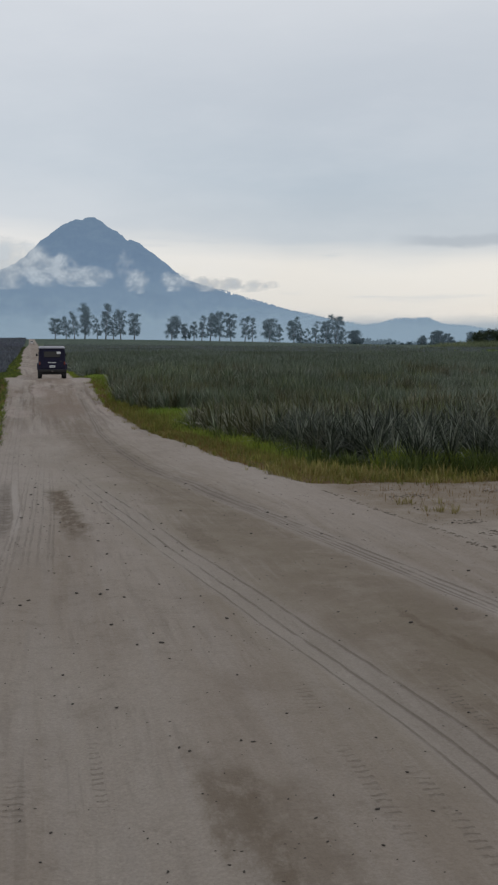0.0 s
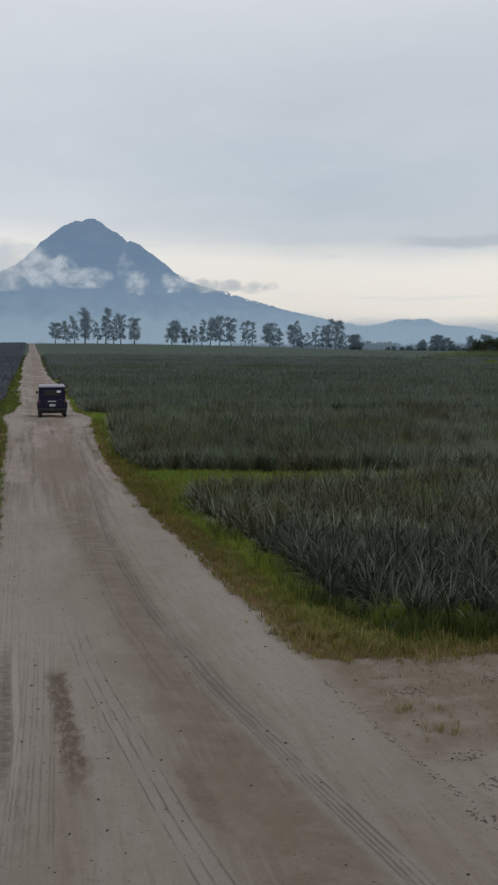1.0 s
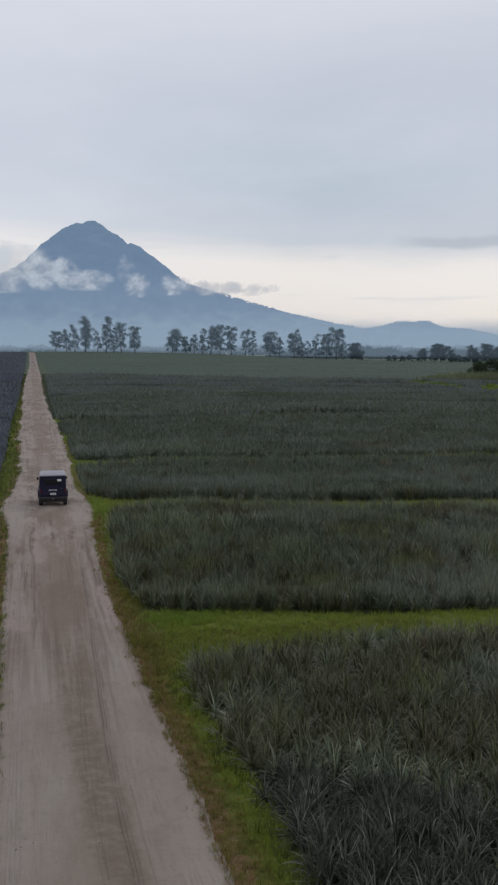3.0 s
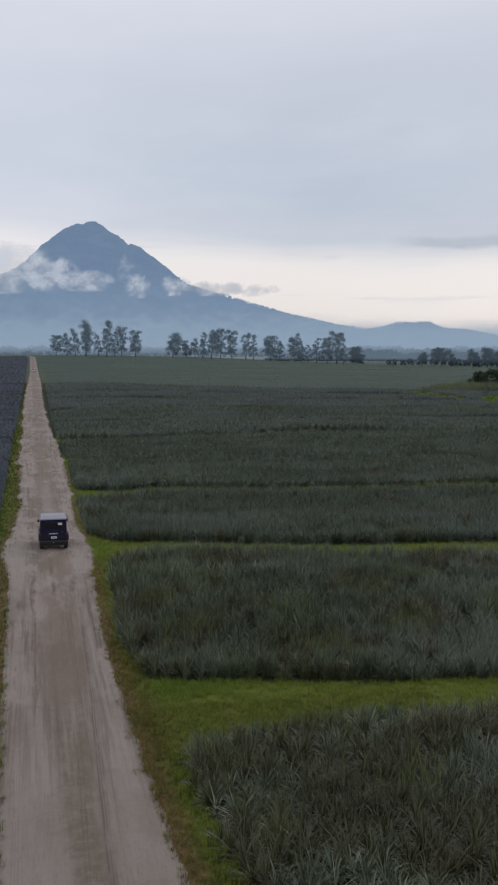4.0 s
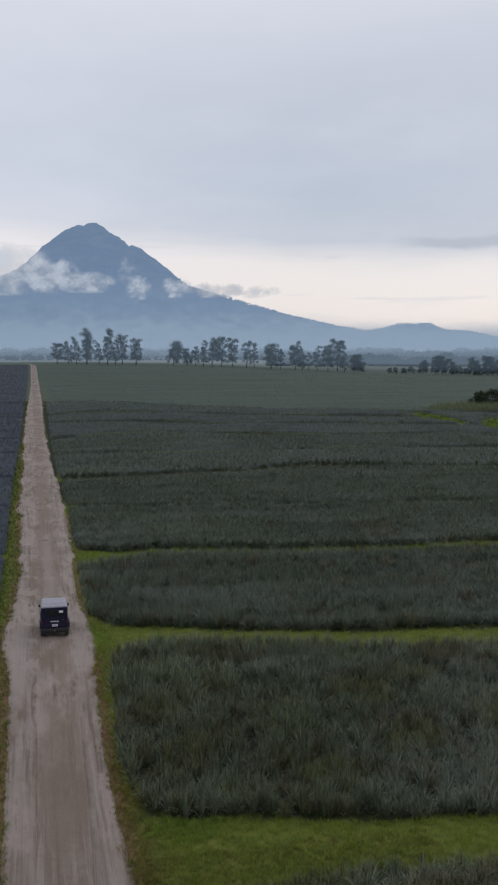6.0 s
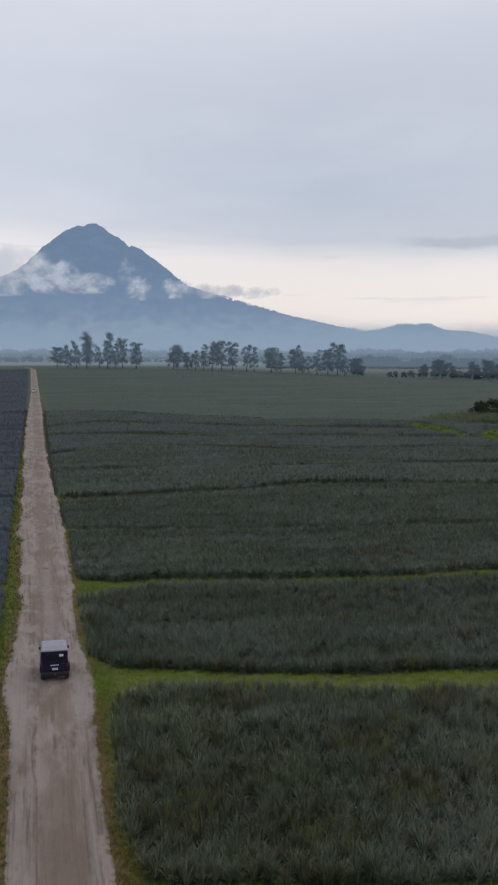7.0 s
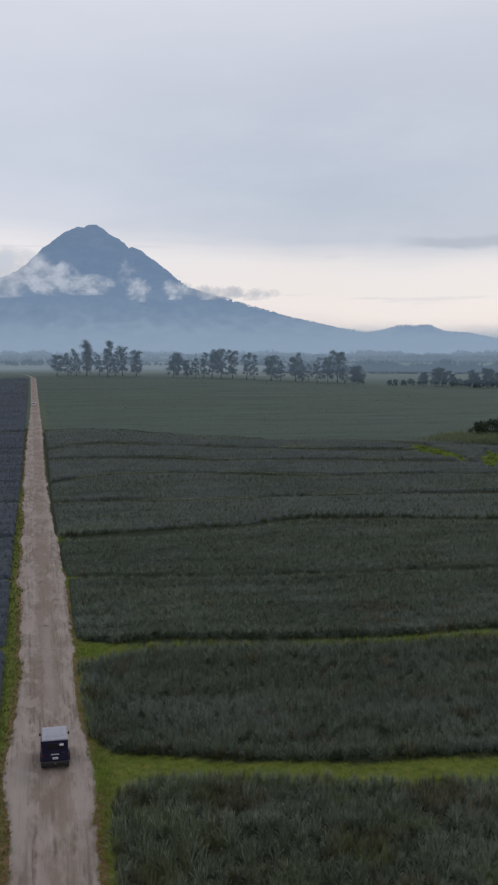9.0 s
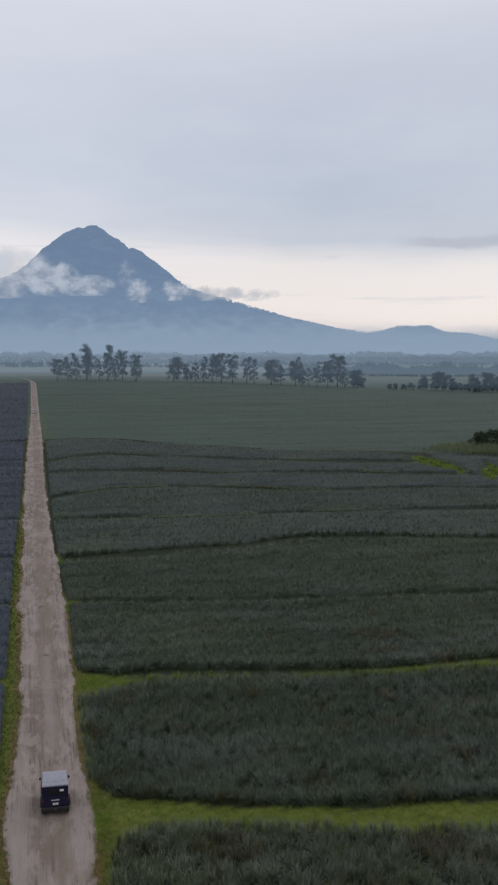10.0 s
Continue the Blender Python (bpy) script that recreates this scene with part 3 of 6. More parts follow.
def make_canopy(name, dark, mid, pale):
    """The closed leaf cover of a distant planted block."""
    m, n = material(name)
    where = n.put("ShaderNodeTexCoord").outputs["Object"]
    leafy = n.noise(where, 5.0, 6, 0.75)
    clumps = n.noise(where, 0.8, 5, 0.65)
    rows = n.noise(where, 1.0, 5, 0.6, (0.05, 0.30, 0.0))
    drift = n.noise(where, 0.05, 4, 0.55)
    tone = n.ramp(leafy, [(0.30, dark), (0.48, mid), (0.60, mid), (0.74, pale)])
    tone = n.mix(n.step(clumps, 0.50, 0.32, 0.0, 0.5), tone, (*dark, 1))
    tone = n.mix(n.step(rows, 0.52, 0.36, 0.0, 0.6), tone, (*dark, 1))
    tone = n.mix(n.step(rows, 0.55, 0.70, 0.0, 0.35), tone, (*pale, 1))
    tone = n.mix(n.step(drift, 0.52, 0.70, 0.0, 0.4), tone, (pale[0] * 0.8, pale[1] * 0.82, pale[2] * 0.55, 1))
    finish(n, tone, 0.95, n.math("MULTIPLY_ADD", clumps, 1.5, leafy), 0.8, 0.25, spec=0.04)
    return m


def make_plain(name, colour, rough, metal=0.0, vary=0.25, scale=9.0, coat=0.0, dust=0.0, spec=0.5):
    """Paint, rubber, bark and the like, with grime at two scales."""
    m, n = material(name)
    where = n.put("ShaderNodeTexCoord").outputs["Object"]
    a, b = n.noise(where, scale, 6, 0.65), n.noise(where, scale * 9, 5, 0.7)
    dim = tuple(c * (1 - vary) for c in colour)
    tone = n.mix(n.step(a, 0.3, 0.7), (*dim, 1), (*colour, 1))
    tone = n.mix(n.step(b, 0.4, 0.75, 0.0, 0.2), tone, (*dim, 1))
    if dust:
        low = n.put("ShaderNodeSeparateXYZ", {0: where}).outputs[2]
        film = n.math("MULTIPLY_ADD", n.step(low, 1.3, 0.3), dust, n.step(a, 0.4, 0.8, 0.0, dust * 0.35))
        tone = n.mix(film, tone, (0.27, 0.23, 0.20, 1))
    finish(n, tone, rough, b, 0.15, 0.004, metal=metal, coat=coat, spec=spec)
    return m


def make_glass(name, tint):
    m, n = material(name)
    finish(n, (*tint, 1), 0.08, None, spec=0.35)
    return m


DIRT, LAND = make_dirt(), make_land()
PINE = make_leaf("pineapple_leaf", (0.052, 0.072, 0.039), (0.163, 0.205, 0.123), (0.383, 0.424, 0.287), (0.135, 0.114, 0.064), 0.55, 0.5, 0.22, bands=0.35)
PINE_FRESH = make_leaf("pineapple_leaf_blue_grey", (0.061, 0.083, 0.052), (0.145, 0.188, 0.119), (0.235, 0.282, 0.186), (0.112, 0.126, 0.07), 0.6, 0.5, 0.07, bands=0.7)
PINE_FRONT = make_leaf("pineapple_leaf_silver", (0.020, 0.027, 0.018), (0.092, 0.116, 0.080), (0.30, 0.32, 0.245), (0.17, 0.14, 0.09), 0.5, 0.5, 0.3)
PINE_OLIVE = make_leaf("pineapple_leaf_olive", (0.048, 0.052, 0.022), (0.114, 0.120, 0.058), (0.228, 0.218, 0.118), (0.155, 0.112, 0.060), 0.7, 0.5, 0.3, bands=0.4)
PINE_EDGE = make_leaf("pineapple_leaf_pale", (0.115, 0.140, 0.085), (0.205, 0.235, 0.150), (0.30, 0.33, 0.22), (0.19, 0.19, 0.09), 0.4, 0.5, 0.15)
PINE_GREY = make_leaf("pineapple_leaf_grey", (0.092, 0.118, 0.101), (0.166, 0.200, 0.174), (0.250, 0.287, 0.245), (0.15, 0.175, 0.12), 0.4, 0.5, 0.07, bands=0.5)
CANOPY_GREEN = make_canopy("pineapple_canopy_green", (0.023, 0.030, 0.021), (0.050, 0.064, 0.045), (0.086, 0.105, 0.073))
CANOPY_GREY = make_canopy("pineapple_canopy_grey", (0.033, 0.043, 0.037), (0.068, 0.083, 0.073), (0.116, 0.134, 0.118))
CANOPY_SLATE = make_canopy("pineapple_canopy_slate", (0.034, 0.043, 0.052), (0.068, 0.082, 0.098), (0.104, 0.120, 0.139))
PINE_SLATE = make_leaf("pineapple_leaf_slate", (0.053, 0.061, 0.074), (0.113, 0.125, 0.146), (0.204, 0.216, 0.240), (0.10, 0.105, 0.10), 0.4, 0.5, 0.1, bands=0.4)
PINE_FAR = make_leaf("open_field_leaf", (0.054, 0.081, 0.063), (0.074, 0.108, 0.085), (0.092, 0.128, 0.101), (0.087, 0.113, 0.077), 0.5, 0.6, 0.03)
GRASS = make_leaf("verge_grass_blade", (0.100, 0.108, 0.022), (0.200, 0.196, 0.038), (0.32, 0.285, 0.085), (0.32, 0.19, 0.08), 0.85, 0.7, 0.4, 0.2, 0.35)
LUSH = make_leaf("fresh_lane_grass_blade", (0.138, 0.180, 0.023), (0.216, 0.282, 0.035), (0.312, 0.362, 0.068), (0.24, 0.20, 0.05), 0.5, 0.7, 0.25, 0.2, 0.35)
STRAW = make_leaf("dry_straw_blade", (0.18, 0.15, 0.05), (0.32, 0.275, 0.095), (0.45, 0.40, 0.18), (0.22, 0.15, 0.08), 0.5, 0.8, 0.8, 0.15, 0.25)
RUSSET = make_leaf("russet_grass_blade", (0.130, 0.078, 0.028), (0.215, 0.132, 0.048), (0.30, 0.205, 0.085), (0.28, 0.16, 0.07), 0.6, 0.8, 0.6, 0.15, 0.25)
STRAW_BROWN = make_leaf("dried_pineapple_leaf", (0.08, 0.075, 0.045), (0.17, 0.152, 0.095), (0.34, 0.30, 0.21), (0.13, 0.11, 0.06), 0.5, 0.7, 0.5, 0.15, 0.15)
GULLY = make_leaf("gully_grass_blade", (0.135, 0.205, 0.030), (0.225, 0.31, 0.048), (0.31, 0.38, 0.08), (0.20, 0.19, 0.06), 0.75, 0.7, 0.45, 0.2, 0.35)
WEED = make_leaf("dark_weed_blade", (0.048, 0.070, 0.016), (0.092, 0.122, 0.026), (0.16, 0.185, 0.05), (0.15, 0.14, 0.05), 0.5, 0.6, 0.6, 0.2, 0.3)
CROWN = make_leaf("tall_tree_leaf", (0.006, 0.024, 0.023), (0.011, 0.044, 0.041), (0.022, 0.068, 0.060), (0.022, 0.052, 0.038), 0.4, 0.8, 0.08, 0.1, 0.15)
SHRUB = make_leaf("dark_shrub_leaf", (0.034, 0.050, 0.028), (0.070, 0.095, 0.050), (0.11, 0.14, 0.07), (0.09, 0.095, 0.04), 0.4, 0.6, 0.2, 0.2, 0.3)
CANE = make_leaf("tall_cane_blade", (0.11, 0.135, 0.050), (0.190, 0.215, 0.090), (0.28, 0.29, 0.14), (0.20, 0.17, 0.08), 0.5, 0.6, 0.3, 0.2, 0.3)
REED = make_leaf("grey_green_reed_blade", (0.12, 0.148, 0.078), (0.205, 0.24, 0.13), (0.30, 0.32, 0.18), (0.17, 0.16, 0.08), 0.5, 0.6, 0.3, 0.2, 0.3)
BARK = make_plain("grey_bark", (0.075, 0.072, 0.066), 0.9, vary=0.5, scale=2.0)
CLOD = make_plain("dark_earth_clod", (0.050, 0.040, 0.032), 0.95, vary=0.5, scale=30.0)
CRUST = make_plain("brown_earth_crust", (0.115, 0.092, 0.070), 0.95, vary=0.5, scale=20.0)
NAVY = make_plain("dark_navy_paint", (0.012, 0.011, 0.036), 0.5, vary=0.3, dust=0.03, spec=0.2)
ROOF_WHITE = make_plain("off_white_roof_paint", (0.27, 0.27, 0.31), 0.55, vary=0.2, scale=4.0)
BLACK = make_plain("black_rubber", (0.020, 0.020, 0.021), 0.85, vary=0.4, dust=0.03)
STEEL = make_plain("worn_dark_steel", (0.060, 0.058, 0.060), 0.55, 0.6, dust=0.4)
WHITE = make_plain("white_plate_paint", (0.70, 0.70, 0.71), 0.5, vary=0.1)
GREY_MARK = make_plain("grey_marking_paint", (0.18, 0.18, 0.20), 0.5)
RED_LENS = make_plain("red_lamp_lens", (0.12, 0.010, 0.010), 0.25, coat=0.4)
CAR_WHITE = make_plain("white_car_paint", (0.62, 0.60, 0.59), 0.35, vary=0.15, coat=0.3, dust=0.3)
GLASS = make_glass("dark_vehicle_glass", (0.010, 0.011, 0.014))

# ---------------------------------------------------------------- planted blocks beside the road
# each: x along the front edge, its y; x along the back edge, its y; x of the road-side edge
BLOCKS = []


def block(front, back, side):
    BLOCKS.append(dict(front=front, back=back, side=side))


block(front=([3.4, 3.6, 3.9, 5.3, 10, 40], [17.0, 16.0, 14.9, 14.3, 13.9, 13.0]), back=([3, 3.4, 5, 7.2, 10, 15.4, 40], [33.2, 33.6, 34.3, 34.8, 35.2, 34.6, 33.0]),
      side=([13, 16.3, 19, 22, 27.3, 31, 36], [3.7, 3.45, 3.4, 3.4, 3.2, 3.1, 3.6]))
block(front=([2.5, 2.6, 3.0, 5.1, 7.5, 11, 14.4, 17.5, 40], [46.0, 44.8, 42.2, 41.0, 40.8, 40.1, 39.2, 38.7, 36.5]),
      back=([3, 4.3, 6.7, 11.7, 17.2, 22.3, 27, 60], [62.0, 63.1, 63.2, 62.2, 60.9, 59.5, 58.8, 55.8]), side=([40, 45, 50, 56, 63], [2.7, 2.6, 2.5, 3.0, 3.5]))
block(front=([2.4, 3.7, 7.4, 12.6, 18.5, 24.3, 29.5, 60], [72.6, 69.3, 67.5, 65.5, 64.2, 63.5, 63.2, 62.0]),
      back=([2.9, 5.6, 9.9, 18.2, 24.1, 31.4, 37.3, 70], [90.4, 92.1, 93.6, 92.3, 90.8, 90.2, 90.6, 89.8]), side=([63, 72, 80, 92], [2.6, 2.4, 2.5, 2.6]))
block(front=([2.3, 2.8, 5.9, 10.3, 19, 27.6, 33.2, 39.4, 70], [100.0, 98.3, 96.2, 96.9, 95.3, 93.4, 92.7, 93.2, 94.0]),
      back=([3, 8.1, 14.8, 24.5, 70], [124.6, 124.1, 122.1, 120.6, 118.0]), side=([93, 106, 126], [2.5, 2.4, 2.6]))
block(front=([3, 8.1, 14.8, 24.5, 70], [127.6, 126.9, 124.5, 122.0, 118.4]),
      back=([2.2, 10, 18.7, 31.4, 37.4, 43.3, 56.3, 71.7, 100], [147.4, 149.7, 150.8, 152.3, 154.7, 155.8, 154.5, 148.9, 146.0]), side=([120, 160], [2.5, 2.2]))
block(front=([2.2, 10, 18.7, 31.4, 37.4, 43.3, 56.3, 71.7, 100], [151.0, 153.2, 154.2, 155.7, 158.2, 159.2, 157.8, 152.3, 149.2]),
      back=([1.5, 14.7, 27.8, 43.8, 70, 110], [182.5, 182.1, 179.6, 180.3, 178.0, 174.0]), side=([140, 190], [2.2, 2.0]))
block(front=([1.5, 14.7, 27.8, 43.8, 70, 110], [183.4, 184.3, 182.0, 182.4, 179.0, 174.4]),
      back=([1.5, 6.7, 15.3, 27.4, 43.9, 62.2, 74.8, 96.7, 130], [203.6, 208.9, 214.8, 214.8, 210.0, 204.1, 203.9, 199.7, 196.0]), side=([170, 220], [2.0, 2.0]))
block(front=([1.5, 6.7, 15.3, 27.4, 43.9, 62.2, 74.8, 96.7, 130], [208.0, 213.0, 218.8, 218.6, 213.8, 208.0, 207.8, 203.6, 199.4]),
      back=([2, 10.7, 30.7, 43.4, 70.1, 82.7, 106, 130], [241.0, 241.8, 239.0, 233.6, 229.4, 225.1, 218.7, 214.0]), side=([200, 250], [2.0, 2.1]))
block(front=([2, 10.7, 30.7, 43.4, 70.1, 82.7, 98, 130], [244.2, 245.8, 243.0, 237.6, 233.2, 228.7, 224.3, 218.8]),
      back=([2.5, 9.3, 20, 34.5, 53.9, 70.2, 100, 101], [262.4, 271.3, 274.5, 267.4, 255.9, 249.3, 243.0, 228.0]), side=([230, 280], [2.1, 2.3]))
block(front=([2.5, 9.3, 20, 34.5, 53.9, 70.2, 100, 101], [267.2, 276.2, 279.2, 272.0, 260.2, 253.4, 247.0, 262.0]),
      back=([2.5, 11.5, 23.5, 39.4, 59.8, 84, 101, 101.2], [318.0, 324.0, 318.0, 302.0, 282.0, 272.5, 260.0, 250.0]), side=([255, 330], [2.3, 2.4]))
block(front=([100, 110, 150], [224.0, 219.0, 208.0]), back=([100, 150], [263.0, 257.0]), side=([205, 225, 240, 262], [102.0, 102.5, 103.5, 105.0]))
# paths that part the farther blocks
for i, path in ((4, 1.5), (5, 4.2), (6, 3.2), (7, 5.0), (8, 5.2), (9, 6.0)):
    fore = BLOCKS[i - 1]["back"]
    BLOCKS[i]["front"] = (fore[0], [v + path for v in fore[1]])
LEFT_CUTS = [24.0, 44.0, 72.0, 96.0, 126.0, 152.5, 184.5, 210.0, 268.0, 318.0, 372.0, 440.0, 530.0]


def in_block(b, x, y, margin=0.0):
    front, back, side = (np.interp(q, *b[k]) for k, q in (("front", x), ("back", x), ("side", y)))
    return np.minimum(np.minimum(np.minimum(y - front, back - y), x - side), -wedge(x, y) - 0.4) - margin


def planted(x, y):
    """Metres inside the planted ground (negative outside)."""
    x, y = np.asarray(x, float), np.asarray(y, float)
    best = np.full(x.shape, -50.0)
    for b in BLOCKS:
        best = np.maximum(best, in_block(b, x, y))
    left = np.minimum(np.interp(y, [0, 80, 150, 210, 320], [-4.2, -4.15, -4.3, -3.8, -3.6]) - x, np.minimum(y - 16, 690 - y))
    for cut in LEFT_CUTS:
        left = np.minimum(left, np.abs(y - cut) - 0.9)
    return np.maximum(best, left)


def foot_shade(x, y):
    """Whether a place lies before a block's front row, where shade is painted dark."""
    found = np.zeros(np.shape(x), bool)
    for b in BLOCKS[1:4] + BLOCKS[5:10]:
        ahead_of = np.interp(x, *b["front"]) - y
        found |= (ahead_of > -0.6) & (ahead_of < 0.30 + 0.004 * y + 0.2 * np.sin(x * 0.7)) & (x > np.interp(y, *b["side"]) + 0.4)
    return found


TRAILS = (((51.0, 152.5), (52.2, 147.0), (52.6, 141.5), (54.0, 137.5)), ((42.0, 133.0), (45.5, 129.5), (48.0, 126.5)), ((60.0, 131.0), (66.0, 129.0)))


def trail(x, y):
    """Metres from the narrow trails trodden through a block."""
    x, y = np.asarray(x, float), np.asarray(y, float)
    best = np.full(x.shape, 99.0)
    for points in TRAILS:
        for (x0, y0), (x1, y1) in zip(points, points[1:]):
            t = np.clip(((x - x0) * (x1 - x0) + (y - y0) * (y1 - y0)) / ((x1 - x0) ** 2 + (y1 - y0) ** 2), 0, 1)
            best = np.minimum(best, np.hypot(x - x0 - t * (x1 - x0), y - y0 - t * (y1 - y0)))
    return best


def wedge(x, y):
    """Metres inside the grassy gully at the far corner of the blocks."""
    strip = 3.6 - 0.0120 * (y - 243) ** 2 - np.abs(x - 100.2 - 0.03 * np.abs(y - 240))
    along, over = (x - 108.5) * 0.46 + (y - 227) * 0.89, (x - 108.5) * 0.89 - (y - 227) * 0.46
    ragged = 0.9 * np.sin(x * 0.9 + y * 0.5) * np.sin(y * 0.8 - x * 0.4) + 0.4 * np.sin(x * 2.1 - y * 0.7)
    return np.maximum(strip, 2.2 - np.hypot(along * 0.16, over)) + ragged


# ---------------------------------------------------------------- ground, road
xs = np.concatenate([-np.geomspace(2600, 30, 22), np.arange(-26, -8, 2.0), np.arange(-8, 46, 0.7), np.arange(46, 140, 2.0), np.geomspace(142, 3200, 24)])
ys = np.concatenate([-np.geomspace(800, 24, 10), np.arange(-20, 10, 1.0), np.arange(10, 110, 0.6), np.arange(110, 300, 1.5), np.arange(300, 820, 6.0), np.geomspace(830, 4950, 26)])
X, Y = np.meshgrid(xs, ys)
Z = ground_top(X, Y)
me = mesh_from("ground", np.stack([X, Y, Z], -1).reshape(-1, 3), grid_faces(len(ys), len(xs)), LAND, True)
crop = ease(planted(X, Y), -0.2, 0.5) * ((Y < 330) | (X > -40)) * (X > -60)
edge = np.interp(X, *BLOCKS[9]["back"])
grass = ease(edge + 2.2 - Y, 0.0, 1.5) * (X < 100) * (X > -40)
grass = np.maximum(grass, ease(wedge(X, Y), -1.0, 0.5))
grass = np.maximum(grass, ease(4.6 - np.abs(X + 0.4), -0.5, 0.5) * (Y < 460) * (0.8 - 0.6 * ease(Y, 300, 340)))
# gaps between the blocks set to near-black soil, standing in for shade
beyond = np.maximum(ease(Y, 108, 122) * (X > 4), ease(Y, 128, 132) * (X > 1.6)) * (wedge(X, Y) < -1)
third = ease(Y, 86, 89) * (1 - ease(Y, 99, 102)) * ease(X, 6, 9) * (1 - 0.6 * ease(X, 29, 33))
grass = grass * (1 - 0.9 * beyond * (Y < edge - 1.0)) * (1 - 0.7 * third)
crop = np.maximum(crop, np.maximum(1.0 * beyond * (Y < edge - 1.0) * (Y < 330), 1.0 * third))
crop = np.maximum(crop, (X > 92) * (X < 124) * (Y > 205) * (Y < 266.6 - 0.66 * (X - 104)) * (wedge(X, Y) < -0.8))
# shade at the blocks' feet, painted as a dark strip
crop = np.maximum(crop, 0.9 * foot_shade(X, Y))
lane = np.maximum(np.maximum(ease(X, 2.7, 4.2), ease(-X, 2.9, 3.6)) * ease(Y, 15.5, 17), ease(planted(X, Y), -1.0, -0.3))
bare = ease(dirt(X, Y), -1.1, -0.1) * (Y < 330)
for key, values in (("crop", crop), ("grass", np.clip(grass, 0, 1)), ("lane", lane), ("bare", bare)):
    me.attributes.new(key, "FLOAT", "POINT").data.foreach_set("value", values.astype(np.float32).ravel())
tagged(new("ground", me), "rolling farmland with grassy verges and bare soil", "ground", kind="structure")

rx = np.concatenate([np.arange(-124, -24, 5.0), np.arange(-24, -4, 0.8), np.arange(-4, 4.5, 0.09), np.arange(4.5, 24, 0.8), np.arange(24, 125, 5.0)])
ry = np.concatenate([np.arange(-14, 2, 0.5), np.arange(2, 16, 0.07), np.arange(16, 45, 0.16), np.arange(45, 110, 0.35), np.arange(110, 330, 1.0), np.arange(330, 860, 4.0)])
X, Y = np.meshgrid(rx, ry)
Z = road_top(X, Y)
keep = (dirt(X, Y) > -0.7).reshape(-1)
faces = grid_faces(len(ry), len(rx))
faces = faces[keep[faces].all(1)]
used = np.unique(faces)
index = np.zeros(len(keep), np.int64)
index[used] = np.arange(len(used))
me = mesh_from("road", np.stack([X, Y, Z], -1).reshape(-1, 3)[used], index[faces], DIRT, True)
me.attributes.new("rim", "FLOAT", "POINT").data.foreach_set("value", (ease(0.9 - dirt(X, Y), 0.0, 0.7) * ease(Y, 12, 20)).astype(np.float32).ravel()[used])
for key, track in TRACKS.items():
    me.attributes.new(key, "FLOAT", "POINT").data.foreach_set("value", (X - track_x(Y, track)).astype(np.float32).ravel()[used])
tagged(new("road", me),
       "pale dusty dirt road with wheel ruts and tread marks", "road", kind="structure")

# ---------------------------------------------------------------- mountain, haze sheets and distance


def make_mountain():
    m, n = material("haze_painted_mountain_slope")
    where = n.put("ShaderNodeTexCoord").outputs["Object"]
    high = n.put("ShaderNodeSeparateXYZ", {0: where}).outputs[2]
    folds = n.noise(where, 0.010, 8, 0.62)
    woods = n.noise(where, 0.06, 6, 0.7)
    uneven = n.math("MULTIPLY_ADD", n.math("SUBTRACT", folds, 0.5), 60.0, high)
    # haze by height, with darker folds, is painted into the slope's glow
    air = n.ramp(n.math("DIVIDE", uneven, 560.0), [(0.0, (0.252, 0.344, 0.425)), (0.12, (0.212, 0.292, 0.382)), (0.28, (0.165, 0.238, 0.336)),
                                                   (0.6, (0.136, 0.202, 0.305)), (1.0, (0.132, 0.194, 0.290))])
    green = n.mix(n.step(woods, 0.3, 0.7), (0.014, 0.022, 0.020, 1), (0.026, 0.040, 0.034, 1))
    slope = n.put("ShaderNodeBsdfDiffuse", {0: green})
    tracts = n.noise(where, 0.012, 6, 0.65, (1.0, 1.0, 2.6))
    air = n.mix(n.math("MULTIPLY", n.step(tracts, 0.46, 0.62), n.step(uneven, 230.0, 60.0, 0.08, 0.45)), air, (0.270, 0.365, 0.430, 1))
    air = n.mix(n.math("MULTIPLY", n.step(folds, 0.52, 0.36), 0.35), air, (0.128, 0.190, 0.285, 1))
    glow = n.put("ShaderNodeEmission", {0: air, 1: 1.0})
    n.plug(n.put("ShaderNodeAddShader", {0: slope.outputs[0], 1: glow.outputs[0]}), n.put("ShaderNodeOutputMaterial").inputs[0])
    return m


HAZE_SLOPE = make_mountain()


def skyline(u):
    """Height of the volcano and its long flank over the plain, u metres to the right of the view's middle."""
    cone = np.interp(u, [-2600, -1400, -1046, -982, -931, -867, -817, -791, -741, -702, -684, -664, -613, -562, -542, -511, -486, -455, -410, -364, -333, -282, -206, -104, 0, 150, 303, 404, 506, 900, 2600],
                     [60, 230, 351, 402, 448, 496, 535, 545, 556, 565, 565, 552, 519, 481, 459, 458, 448, 422, 389, 356, 321, 285, 260, 234, 201, 158, 122, 102, 82, 40, 10])
    hill = np.interp(u, [350, 480, 532, 600, 659, 720, 804, 830, 875, 913, 1002, 1122, 1400, 2600], [20, 66, 80, 95, 112, 110, 118, 104, 86, 81, 76, 48, 34, 20])
    return np.maximum(cone, hill)


